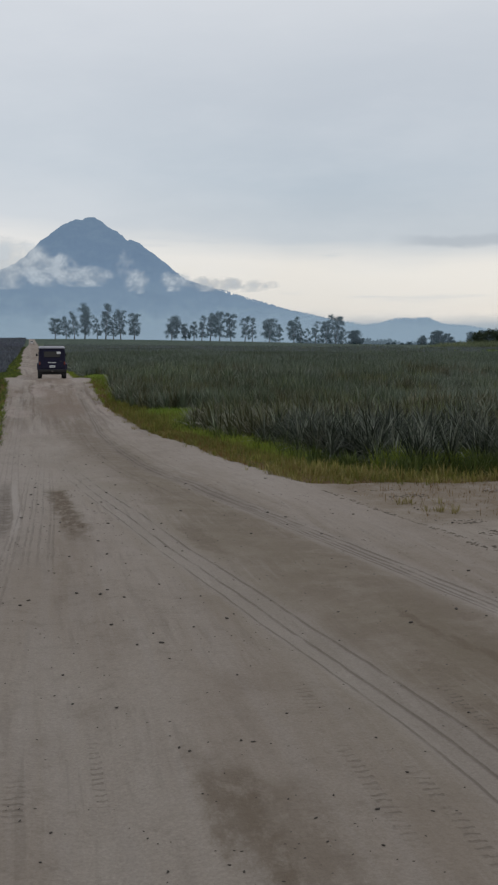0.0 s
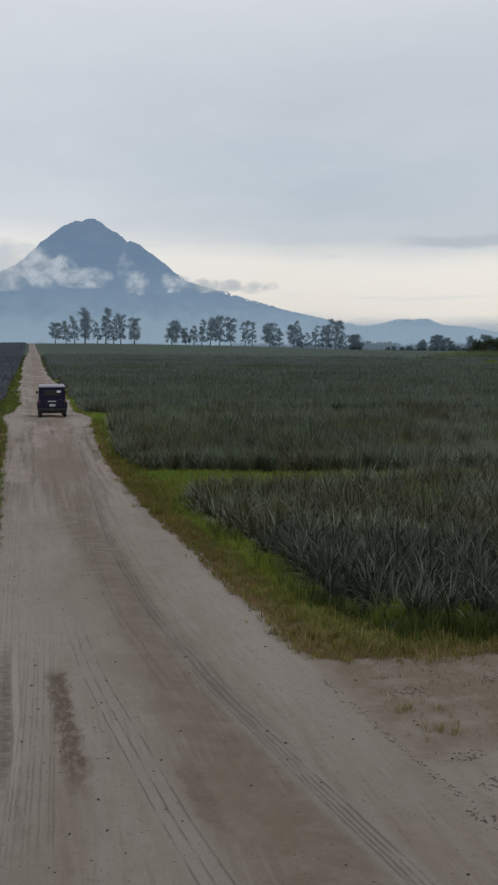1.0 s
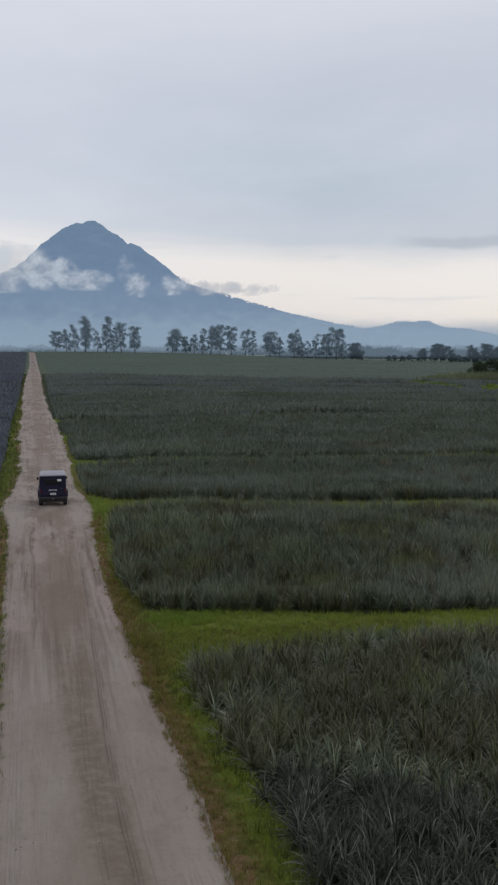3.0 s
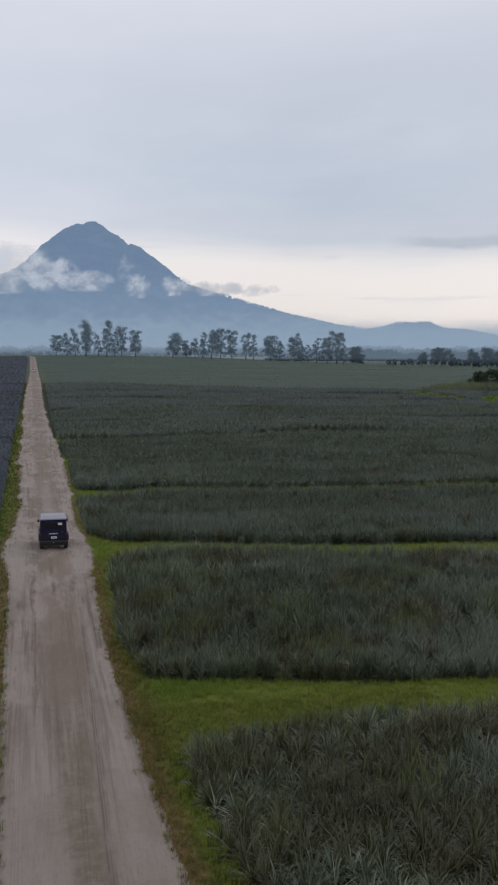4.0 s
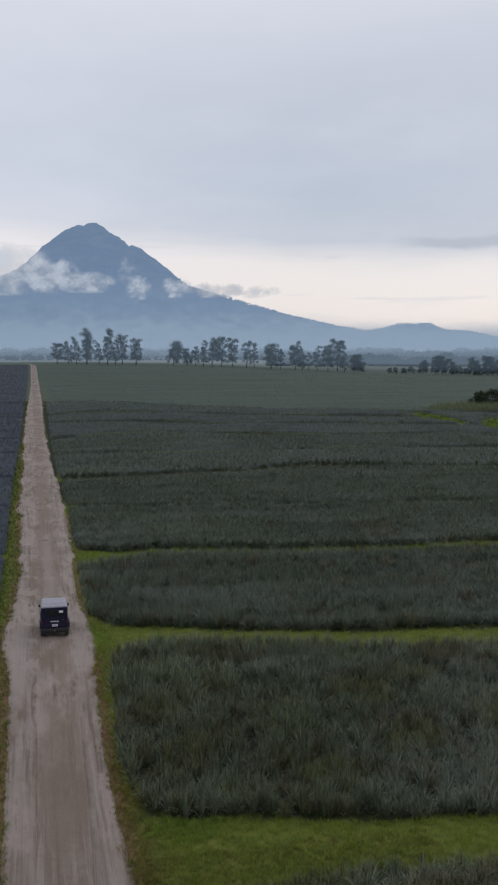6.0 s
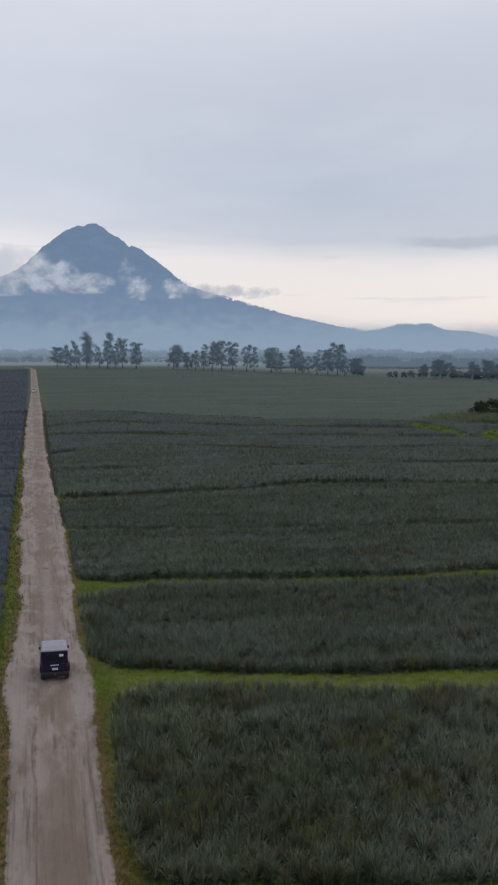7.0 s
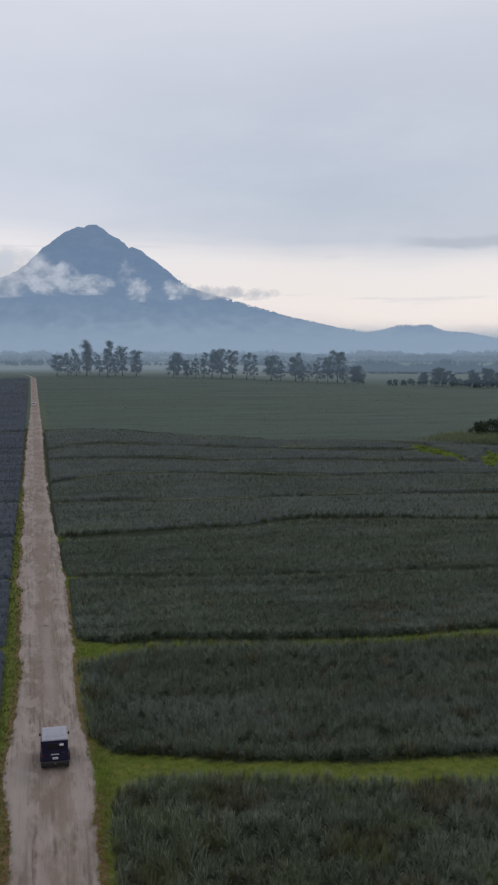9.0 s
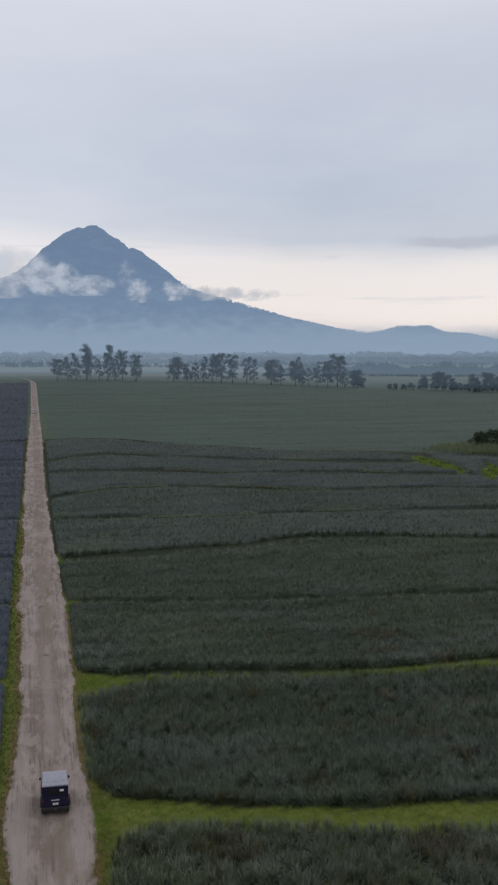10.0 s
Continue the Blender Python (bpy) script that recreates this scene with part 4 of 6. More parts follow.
us, ds = np.arange(-2300, 2300, 11.0), np.linspace(0, 1, 46)
U, D = np.meshgrid(us, ds)
relief = np.zeros_like(U)
for k, (size, much) in enumerate(((260, 30), (120, 16), (52, 8), (23, 3.5))):
    relief += much * (1 - 2 * np.abs(np.sin(U / size + 1.3 * k + 1.8 * np.sin(D * 3.1 + k) + 0.9 * np.sin(U / (size * 2.7) + k)))) * (0.25 + 0.75 * np.sin(np.pi * np.clip(D, 0, 1)))
crest = skyline(U)
hump = np.clip(1 - np.abs(D - 0.62) / 0.62, 0, 1) ** 1.05
rough = np.array([[noise.noise((u / 16.0, d * 20, 0.0)) for u in us] for d in ds])
Z = -10 + (crest + 10) * hump + relief * np.clip(crest / 300, 0.1, 1) * np.clip(hump * 3, 0, 1) * (1 - 0.86 * ease(hump, 0.8, 1.0)) + 6.5 * rough * hump * np.clip(crest / 150, 0.5, 1)
V = 3950 + 885 * D
wx, wy = ahead(U * V / 4500.0, V)
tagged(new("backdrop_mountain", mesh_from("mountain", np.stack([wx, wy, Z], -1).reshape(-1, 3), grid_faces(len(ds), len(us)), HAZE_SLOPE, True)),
       "volcanic mountain with a long wooded flank, blue haze painted as glow", "mountain", kind="structure")


def make_vapour(name, colour, scale, stretch, low, high, thick, seed):
    """Thin cloud: a sheet that lets through what lies behind where its noise is low."""
    m, n = material(name)
    where = n.put("ShaderNodeTexCoord")
    uv = n.put("ShaderNodeSeparateXYZ", {0: where.outputs["Generated"]})
    puff = n.noise(n.put("ShaderNodeMapping", {0: where.outputs["Object"], 1: (seed * 37.0, seed * 11.0, 0.0)}).outputs[0], scale, 8, 0.60, stretch)
    dx = n.math("MULTIPLY_ADD", uv.outputs[0], 2.0, -1.0)
    dz = n.math("MULTIPLY_ADD", uv.outputs[2], 2.0, -0.75)
    away = n.math("ADD", n.math("MULTIPLY", dx, dx), n.math("MULTIPLY", dz, dz))
    body = n.step(away, 1.0, 0.0)
    cover = n.step(n.math("MULTIPLY_ADD", body, 0.30, n.math("MULTIPLY", puff, 1.1)), low, high)
    cover = n.math("MULTIPLY", n.math("MULTIPLY", cover, n.step(body, 0.0, 0.3)), thick)
    # daylight on the cloud is painted as glow, dimmer where puffs thin
    glow = n.put("ShaderNodeEmission", {0: n.mix(n.step(puff, 0.35, 0.65), tuple(c * 0.82 for c in colour[:3]) + (1,), colour), 1: 1.0})
    veil = n.put("ShaderNodeBsdfTransparent")
    n.plug(n.put("ShaderNodeMixShader", {0: cover, 1: veil.outputs[0], 2: glow.outputs[0]}), n.put("ShaderNodeOutputMaterial").inputs[0])
    return m


def cloud_bank(u0, u1, z0, z1, distance, mat, label):
    """A slightly bowed bank of cloud across the mountain."""
    cols, rows = 24, 10
    a, b = np.meshgrid(np.linspace(0, 1, cols), np.linspace(0, 1, rows))
    bow = 40 * np.sin(np.pi * b) + 12 * np.sin(a * 9)
    px, py = ahead(u0 + (u1 - u0) * a, distance - bow)
    pz = z0 + (z1 - z0) * b
    c = np.array([px.mean(), py.mean(), pz.mean()])
    ob = new("backdrop_cloud", mesh_from("cloud", np.stack([px, py, pz], -1).reshape(-1, 3) - c, grid_faces(rows, cols), mat, True))
    ob.location = c
    return tagged(ob, label, "cloud", kind="structure")


# each: direction and height of its edges on a unit of 1769, scale and density of its puffs
WISPS = ((-190, 116, 396, 514, 0.010, 0.42, 0.98, 0.90), (42, 150, 434, 510, 0.016, 0.54, 0.98, 0.9), (90, 212, 464, 510, 0.014, 0.52, 0.98, 0.85),
         (203, 250, 424, 506, 0.024, 0.66, 1.20, 0.55), (220, 270, 468, 522, 0.018, 0.54, 1.05, 0.9), (280, 342, 472, 518, 0.018, 0.54, 1.0, 0.9),
         (322, 440, 484, 518, 0.016, 0.54, 1.0, 0.85), (396, 500, 489, 519, 0.018, 0.62, 1.10, 0.75))
for k, (x0, x1, y0, y1, scale, low, high, thick) in enumerate(WISPS):
    d = 3900.0 - 15 * k
    tone = (0.53, 0.58, 0.62, 1) if k == 0 else (0.45, 0.51, 0.57, 1) if k < 6 else (0.42, 0.46, 0.50, 1)
    cloud_bank((x0 - 441) / 1769 * d, (x1 - 441) / 1769 * d, 1.95 + (608.1 - y1) / 1769 * d, 1.95 + (608.1 - y0) / 1769 * d, d,
               make_vapour("mountain_cloud", tone, scale, (1, 1, 1.3), low, high, thick, k + 1), "torn white cloud clinging to the mountain slope")


def make_haze_sheet(name, colour, thick, foot):
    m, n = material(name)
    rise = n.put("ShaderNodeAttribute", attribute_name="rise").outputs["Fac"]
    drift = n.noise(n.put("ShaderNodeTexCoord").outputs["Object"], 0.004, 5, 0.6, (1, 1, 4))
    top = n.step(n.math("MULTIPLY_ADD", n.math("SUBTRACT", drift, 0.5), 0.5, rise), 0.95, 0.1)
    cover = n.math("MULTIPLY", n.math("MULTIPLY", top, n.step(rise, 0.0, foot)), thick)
    # the haze's pale blue is put in as emission
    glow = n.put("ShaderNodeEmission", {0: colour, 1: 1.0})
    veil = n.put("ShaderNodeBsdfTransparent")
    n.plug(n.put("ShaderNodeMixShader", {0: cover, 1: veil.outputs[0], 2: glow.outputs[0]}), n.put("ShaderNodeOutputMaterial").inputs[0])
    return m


# see-through glowing sheets, one behind another, stand in for mist and distance haze
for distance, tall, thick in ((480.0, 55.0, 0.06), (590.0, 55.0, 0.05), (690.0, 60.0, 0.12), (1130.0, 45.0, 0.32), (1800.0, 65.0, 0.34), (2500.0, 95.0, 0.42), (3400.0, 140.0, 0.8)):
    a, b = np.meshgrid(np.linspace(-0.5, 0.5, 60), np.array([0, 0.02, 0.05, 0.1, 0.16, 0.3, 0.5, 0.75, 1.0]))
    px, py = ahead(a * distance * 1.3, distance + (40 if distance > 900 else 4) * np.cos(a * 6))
    me = mesh_from("mist", np.stack([px, py, land(px, py) + b * tall], -1).reshape(-1, 3), grid_faces(9, 60), make_haze_sheet("haze_glow_sheet", (0.250, 0.340, 0.425, 1), thick, 0.4 if distance < 600 else 0.1 if distance < 1500 else 0.16), True)
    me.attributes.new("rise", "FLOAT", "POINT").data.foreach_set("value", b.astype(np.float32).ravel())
    tagged(new("backdrop_haze_sheet", me), "see-through glowing sheet standing in for mist and blue-grey haze", "mist", kind="structure")

# ---------------------------------------------------------------- trees


def clump_leaves(rng, centre, radius, count, size):
    """A loose clump of leaf sprays inside a flattened ball."""
    d = rng.normal(size=(count, 3))
    d /= np.linalg.norm(d, axis=1)[:, None]
    p = centre + d * (rng.random(count) ** 0.55)[:, None] * radius * np.array([1, 1, 0.85])
    a = rng.normal(size=(count, 3))
    a /= np.linalg.norm(a, axis=1)[:, None]
    b = np.cross(a, rng.normal(size=(count, 3)))
    b /= np.linalg.norm(b, axis=1)[:, None]
    s = size * rng.uniform(0.6, 1.3, (count, 1))
    return np.stack([p - a * s, p + b * s * 0.5, p + a * s, p - b * s * 0.5], 1).reshape(-1, 3)


def limb(verts, faces, points, radii, sides=6):
    """A tapered tube along points."""
    base = len(verts)
    for p, r in zip(points, radii):
        for k in range(sides):
            t = 2 * math.pi * k / sides
            verts.append((p[0] + r * math.cos(t), p[1] + r * math.sin(t), p[2]))
    for i in range(len(points) - 1):
        for k in range(sides):
            j = (k + 1) % sides
            faces.append((base + i * sides + k, base + i * sides + j, base + (i + 1) * sides + j, base + (i + 1) * sides + k))


def tree(seed, x, y, tall, wide, label, group, bare=0.35, dense=1.0, leaf=CROWN, leaf_size=0.35, fill=1.0):
    """A tree: forked leaning stems, limbs, and separate tufts of leaves at the limbs' ends with air between them."""
    rng = np.random.default_rng(seed)
    foot = float(land(x, y))
    wide = wide * 1.2
    top = new("tree")
    top.location = (x, y, foot - 0.1)
    tagged(top, label, "tree", group)
    verts, faces, clumps = [], [], []
    girth = 0.011 * tall + 0.10
    stems = 1 if wide < 7.5 else 2 if wide < 11 else 3
    fork = tall * rng.uniform(0.10, 0.3)
    for s in range(stems):
        out = rng.uniform(0, 6.283) + s * 6.283 / stems
        away = (0.0 if stems == 1 else wide * rng.uniform(0.16, 0.30)) * np.array([math.cos(out), 0.6 * math.sin(out)])
        peak = tall * (0.97 if s == 0 else rng.uniform(0.68, 0.95))
        heights = np.linspace(0, peak * 0.95, 9)
        f = np.clip((heights - fork) / (tall - fork), 0, 1) ** 0.8
        stem = np.stack([away[0] * f + 0.15 * rng.normal(size=9), away[1] * f + 0.15 * rng.normal(size=9), heights], 1)
        limb(verts, faces, stem, girth * (0.8 if s else 1.0) * (1 - 0.84 * heights / peak) * np.array([1.35] + [1] * 8))
        clumps.append((stem[-1], wide * rng.uniform(0.13, 0.18)))
        count = int(fill * (7 + tall * 0.52) * (1.25 if stems == 1 else 0.85))
        for k in range(count):
            g = bare + (1 - bare) * (k + rng.random()) / count
            root = np.array([np.interp(g * peak * 0.95, heights, stem[:, i]) for i in range(3)])
            span = math.sin(math.pi * min(1, 0.34 + 0.55 * (g - bare) / (1 - bare)))
            reach = wide * (0.42 if stems == 1 else 0.32) * (0.25 + 0.80 * span) * rng.uniform(0.35, 1.05)
            t = k * 2.4 + rng.uniform(-0.7, 0.7)
            end = root + np.array([math.cos(t) * reach, math.sin(t) * reach, reach * rng.uniform(0.0, 0.75)])
            end[2] = min(end[2], peak * 0.97)
            mid = (root + end) / 2 + np.array([0, 0, -0.08 * reach])
            limb(verts, faces, [root, mid, end], [girth * 0.36 * (1.1 - g), girth * 0.24 * (1.1 - g), 0.04], 4)
            clumps.append((end, min(2.3, wide * rng.uniform(0.10, 0.19))))
    trunk = new("trunk", mesh_from("trunk", verts, faces, BARK, True))
    trunk.parent = top
    quads = np.concatenate([clump_leaves(rng, c, r, int(dense * (14 + 22 * r * r)), leaf_size) for c, r in clumps])
    crown = new("crown", mesh_from("crown", quads, np.arange(len(quads)).reshape(-1, 4), leaf))
    crown.parent = top
    return top


# right, forward distance, height, width of the tall trees along the ridge
ROW = [(98, 14.0, 9.0), (117, 15.5, 8.0), (132, 19.0, 8.5), (150, 25.5, 12.0), (172, 14.5, 7.0), (187, 25.0, 9.0), (200, 17.0, 6.5), (213, 21.5, 9.0), (237, 18.0, 9.5),
       (303, 16.5, 12.5), (328, 11.0, 8.0), (342, 13.0, 7.0), (356, 17.5, 8.0), (371, 20.0, 9.0), (387, 20.5, 9.5), (407, 20.0, 9.5), (432, 18.5, 8.5), (445, 17.5, 6.0),
       (475, 17.0, 12.0), (492, 13.5, 6.5), (518, 19.5, 11.0), (530, 15.0, 6.0), (541, 12.0, 5.5), (556, 17.5, 7.0), (575, 18.5, 10.0), (592, 24.0, 12.0), (604, 12.0, 6.0), (628, 11.0, 12.0)]
for k, (px, tall, wide) in enumerate(ROW):
    f = 738.0 + 9 * math.sin(k * 2.1) + (18 if px > 500 else 0)
    x, y = ahead((px + 2 - 441) / 1769 * f, f)
    round_head = px in (328, 628)
    tree(100 + k, x, y, tall + 1.9, wide if round_head else wide * 1.05, "low round-headed tree on the field ridge" if round_head else "tall slender tree with a gappy tufted crown",
         "trees along the ridge", 0.10 if round_head else 0.17, 1.2 if round_head else 1.0, fill=1.8 if round_head else 1.05)
LOW = [(684, 728, 4.2, 3.4), (694, 730, 4.6, 4.0), (709, 730, 3.8, 4.4), (722, 732, 5.2, 5.0), (743, 735, 10.0, 8.5), (764, 728, 13.0, 8.0), (777, 730, 14.0, 9.5), (793, 725, 12.0, 7.5),
       (798, 722, 6.0, 5.5), (808, 735, 5.5, 5.5), (819, 740, 4.5, 5.5), (832, 705, 13.0, 8.5), (839, 712, 8.0, 7.0), (847, 700, 5.5, 5.0), (858, 712, 14.0, 9.5), (873, 716, 12.5, 9.0), (888, 700, 8.0, 8.0)]
for k, (px, f, tall, wide) in enumerate(LOW):
    x, y = ahead((px + 2 - 441) / 1769 * f, f)
    tree(200 + k, x, y, tall, wide, "low bush at the far field edge" if tall < 7 else "broad low tree at the far field edge", "low trees at the field edge", 0.10, 1.1, fill=1.7)

# dark shrubs and canes at the far corner of the blocks
for k, (x, y, tall, wide) in enumerate(((126.5, 272.5, 4.6, 5.0), (130.0, 271.0, 5.4, 5.5), (134.0, 273.0, 5.0, 5.5), (138.5, 270.0, 5.6, 6.0), (129.0, 276.0, 4.2, 4.5))):
    ob = tree(300 + k, x, y, tall, wide, "dense dark green shrub beside the pineapple field", "shrubs at the field corner", 0.06, 1.6, SHRUB, 0.30, 1.5)
    ob.name = "shrub"
    ob["category"] = "shrub"


def strew(name, templates, places, mat, sizes, label, category):
    """Joins many plants into one thing that nobody could count."""
    count = len(places)
    v, f = scatter(templates, places, np.random.uniform(0, 6.283, count), sizes, np.random.randint(0, len(templates), count))
    return tagged(new(name, mesh_from(name, v, f, mat)), label, category, kind="stuff")


def spots(x0, x1, y0, y1, per_area):
    count = int((x1 - x0) * (y1 - y0) * per_area)
    return np.random.uniform(x0, x1, count), np.random.uniform(y0, y1, count)


def on_land(x, y, sink=0.0):
    return np.stack([x, y, ground_top(x, y) - sink], -1)


x, y = spots(103, 152, 234, 292, 2.6)
back = y - (267.0 - 0.66 * (x - 104))
ok = (back > 0) & (np.random.random(len(x)) < ease(x, 103, 116) * (1 - ease(back, 6 + 14 * ease(x, 106, 124), 12 + 18 * ease(x, 106, 124))))
strew("cane_thicket", [tuft(k, 9, 2.1, 0.09, 0.35) for k in range(4)], on_land(x[ok], y[ok]), REED, np.random.uniform(0.4, 1.15, ok.sum()) * (0.55 + 0.6 * ease(x[ok], 106, 126)), "tall grey-green canes by the shrubs", "canes")

# far woods in the haze behind the ridge
rng = np.random.default_rng(5)
woods = []
for _ in range(900):
    f = rng.uniform(1180, 1420)
    px = rng.uniform(470, 940)
    x, y = ahead((px - 441) / 1769 * f, f)
    tall = rng.uniform(7, 15) * (0.9 + 0.25 * math.sin(px * 0.05) + 0.15 * math.sin(px * 0.13)) * (0.45 + 0.55 * min(1, (px - 470) / 120))
    woods.append(clump_leaves(rng, np.array([x, y, float(land(x, y)) + tall * 0.5]), tall * 0.62, 24, 2.0))
for _ in range(700):
    f = rng.choice((1750, 2080, 2360)) + rng.uniform(-40, 60)
    px = rng.uniform(-70, 500)
    x, y = ahead((px - 441) / 1769 * f, f)
    tall = rng.uniform(5, 13) * (0.8 + 0.35 * math.sin(px * 0.045 + f * 0.01) + 0.2 * math.sin(px * 0.17))
    woods.append(clump_leaves(rng, np.array([x, y, float(land(x, y)) + tall * 0.45]), tall * 0.62, 18, 2.4))
for _ in range(800):
    f = rng.uniform(1900, 2750)
    px = rng.uniform(420, 950)
    x, y = ahead((px - 441) / 1769 * f, f)
    tall = rng.uniform(6, 13) * (0.85 + 0.35 * math.sin(px * 0.04 + f * 0.012))
    woods.append(clump_leaves(rng, np.array([x, y, float(land(x, y)) + tall * 0.4]), tall * 0.75, 14, 3.2))
for _ in range(900):
    f = rng.uniform(2850, 3330)
    px = rng.uniform(-90, 970)
    x, y = ahead((px - 441) / 1769 * f, f)
    tall = rng.uniform(8, 16) * (0.9 + 0.3 * math.sin(px * 0.031) + 0.2 * math.sin(px * 0.11))
    woods.append(clump_leaves(rng, np.array([x, y, float(land(x, y)) + tall * 0.4]), tall * 0.8, 16, 4.5))
woods = np.concatenate(woods)
tagged(new("far_woods", mesh_from("far_woods", woods, np.arange(len(woods)).reshape(-1, 4), CROWN)), "hazy belt of far trees beyond the fields", "woods", kind="stuff")

# trees that roughen the crest of the flank and the hill
crest_trees = []
for _ in range(620):
    u = rng.uniform(-330, 1130)
    span = rng.uniform(4.0, 9.5) * (0.75 if u < 250 else 1.45) * (0.55 + 0.45 * math.sin(u * 0.021) * math.sin(u * 0.0083 + 1))
    v = 3950 + 885 * rng.uniform(0.57, 0.62)
    x, y = ahead(u * v / 4500.0, v)
    crest_trees.append(clump_leaves(rng, np.array([x, y, float(skyline(u)) * (0.96 + 0.04 * (v - 4454) / 45) + span * 0.2]), span, 18, 2.4))
crest_trees = np.concatenate(crest_trees)
# shares the slope's glow, so the painted haze covers these trees too
tagged(new("crest_woods", mesh_from("crest_woods", crest_trees, np.arange(len(crest_trees)).reshape(-1, 4), HAZE_SLOPE)), "woods along the mountain's long crest, in the slope's painted haze", "woods", kind="stuff")

# ---------------------------------------------------------------- pineapple fields


def plant_rows(b_test, x0, x1, y0, y1, row, gap, margin=0.06, jitter=0.42):
    """Plants in rows along the road's direction, with some unevenness and gaps."""
    gx, gy = np.meshgrid(np.arange(x0, x1, row), np.arange(y0, y1, gap))
    gx, gy = gx.ravel(), gy.ravel()
    gx = gx + np.random.normal(0, jitter * row, len(gx))
    gy = gy + np.random.normal(0, jitter * gap, len(gy))
    ok = (b_test(gx, gy) > margin + 0.25 * np.random.random(len(gx))) & (np.random.random(len(gx)) < 0.95)
    ok &= trail(gx, gy) > 0.55
    # shallow furrows that come and go across the far blocks
    turn = gy * 0.24 + 1.6 * np.sin(gx * 0.045 + gy * 0.011) + 0.5 * np.sin(gx * 0.11)
    ok &= ~((np.abs(np.sin(turn)) < 0.24) & (np.sin(gx * 0.06 + np.floor(turn / np.pi) * 2.3) > 0.1) & (gy > 98))
    return gx[ok], gy[ok]


HERO = [rosette(k, 62, 0.86, 0.029, 4, True, 1.0, 0.30, 1.75, 0.36) for k in range(8)]
CLOSE = [rosette(20 + k, 33, 0.88, 0.036, 3, False, 0.85, 0.32, 1.3, 0.28) for k in range(8)]
MIDDLE = [rosette(40 + k, 27, 0.90, 0.036, 2, False, 0.55, 0.25) for k in range(8)]
FARTHER = [rosette(60 + k, 13, 0.98, 0.067, 2, False, 0.52, 0.2) for k in range(8)]
DISTANT = [rosette(80 + k, 9, 0.98, 0.122, 1, False, 0.55, 0.15) for k in range(6)]


def vigour(x, y):
    """Larger and smaller growth in patches."""
    band = np.sin(y * 0.95 + 1.9 * np.sin(x * 0.10 + 0.4 * y * 0.1)) * (0.6 + 0.4 * np.sin(x * 0.23 + y * 0.07))
    knot = np.sin(x * 1.1 + 1.7 * np.sin(y * 0.6)) * np.sin(y * 1.3 + x * 0.3)
    return 1.0 + (0.10 + 0.16 * ease(y, 50, 150)) * band + 0.09 * knot + np.random.normal(0, 0.11, len(x))


def canopy(front, back, side, far_x, mat, high=0.5, step=1.4):
    """The closed top of a planted block between its edges, falling to the soil all round; side(y) is the edge by the road."""
    near_x = float(np.mean(side(np.array([front(0.0), back(0.0)]))))
    sign = 1 if far_x > near_x else -1
    cols = np.concatenate([[0, 0.3], np.arange(1.0, abs(far_x - near_x), step)]) * sign
    deep = float(np.mean(back(near_x + cols) - front(near_x + cols)))
    inner = max(6, int(deep / 0.55))
    f = np.linspace(0, 1, inner)[:, None]
    x0 = near_x + cols[None]
    y0, y1 = front(x0) + 0.5 + 0.5 * wobble(x0, deep, 9.0), np.maximum(back(x0), front(x0) + 1.6)
    Y = np.concatenate([y0, y0 + 0.28 + f * (y1 - y0 - 0.56), y1])
    X = cols[None] + np.clip(side(Y), near_x - 3, near_x + 12)
    h = np.full(X.shape, high)
    h += 0.10 * np.sin(Y * 0.95 + 1.9 * np.sin(X * 0.10 + 0.04 * Y)) * (0.6 + 0.4 * np.sin(X * 0.23 + Y * 0.07)) + np.random.normal(0, 0.05, X.shape)
    turn = Y * 0.24 + 1.6 * np.sin(X * 0.045 + Y * 0.011) + 0.5 * np.sin(X * 0.11)
    cut = (np.abs(np.sin(turn)) < 0.13) & (np.sin(X * 0.06 + np.floor(turn / np.pi) * 2.3) > 0.1) & (X > 0)
    h[cut] *= 0.35
    h[trail(X, Y) < 0.8] = 0.05
    h[(wedge(X, Y) > -0.5) | (back(X) - front(X) < 1.0)] = -0.3
    h[0], h[-1], h[:, 0] = -0.05, -0.05, -0.05
    me = mesh_from("pineapple_canopy", np.stack([X, Y, ground_top(X, Y) + h], -1).reshape(-1, 3), grid_faces(*X.shape), mat, True)
    tagged(new("pineapple_canopy", me), "closed leaf cover of a distant pineapple block", "pineapple field", kind="stuff")


for k, b in enumerate(BLOCKS[3:10]):
    far_x = 0.5 * max(b["back"][1]) + 6 if k < 5 else 100.0
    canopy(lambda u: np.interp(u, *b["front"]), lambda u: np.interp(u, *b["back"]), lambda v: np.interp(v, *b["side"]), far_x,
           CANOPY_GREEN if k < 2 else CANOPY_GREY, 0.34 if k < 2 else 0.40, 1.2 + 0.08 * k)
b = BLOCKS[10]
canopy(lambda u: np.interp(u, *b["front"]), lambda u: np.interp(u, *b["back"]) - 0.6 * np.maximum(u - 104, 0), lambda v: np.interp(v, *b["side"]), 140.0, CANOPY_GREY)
for y0, y1 in zip([16.0] + LEFT_CUTS, LEFT_CUTS + [690.0]):
    if y0 > 40:
        canopy(lambda u, y0=y0: np.full(np.shape(u), y0 + 0.9), lambda u, y1=y1: np.full(np.shape(u), y1 - 0.9),
               lambda v: np.interp(v, [0, 80, 150, 210, 320], [-4.2, -4.15, -4.3, -3.8, -3.6]), -30.0 if y0 < 300 else -70.0, CANOPY_SLATE, 0.5, 1.6 if y0 < 300 else 3.0)

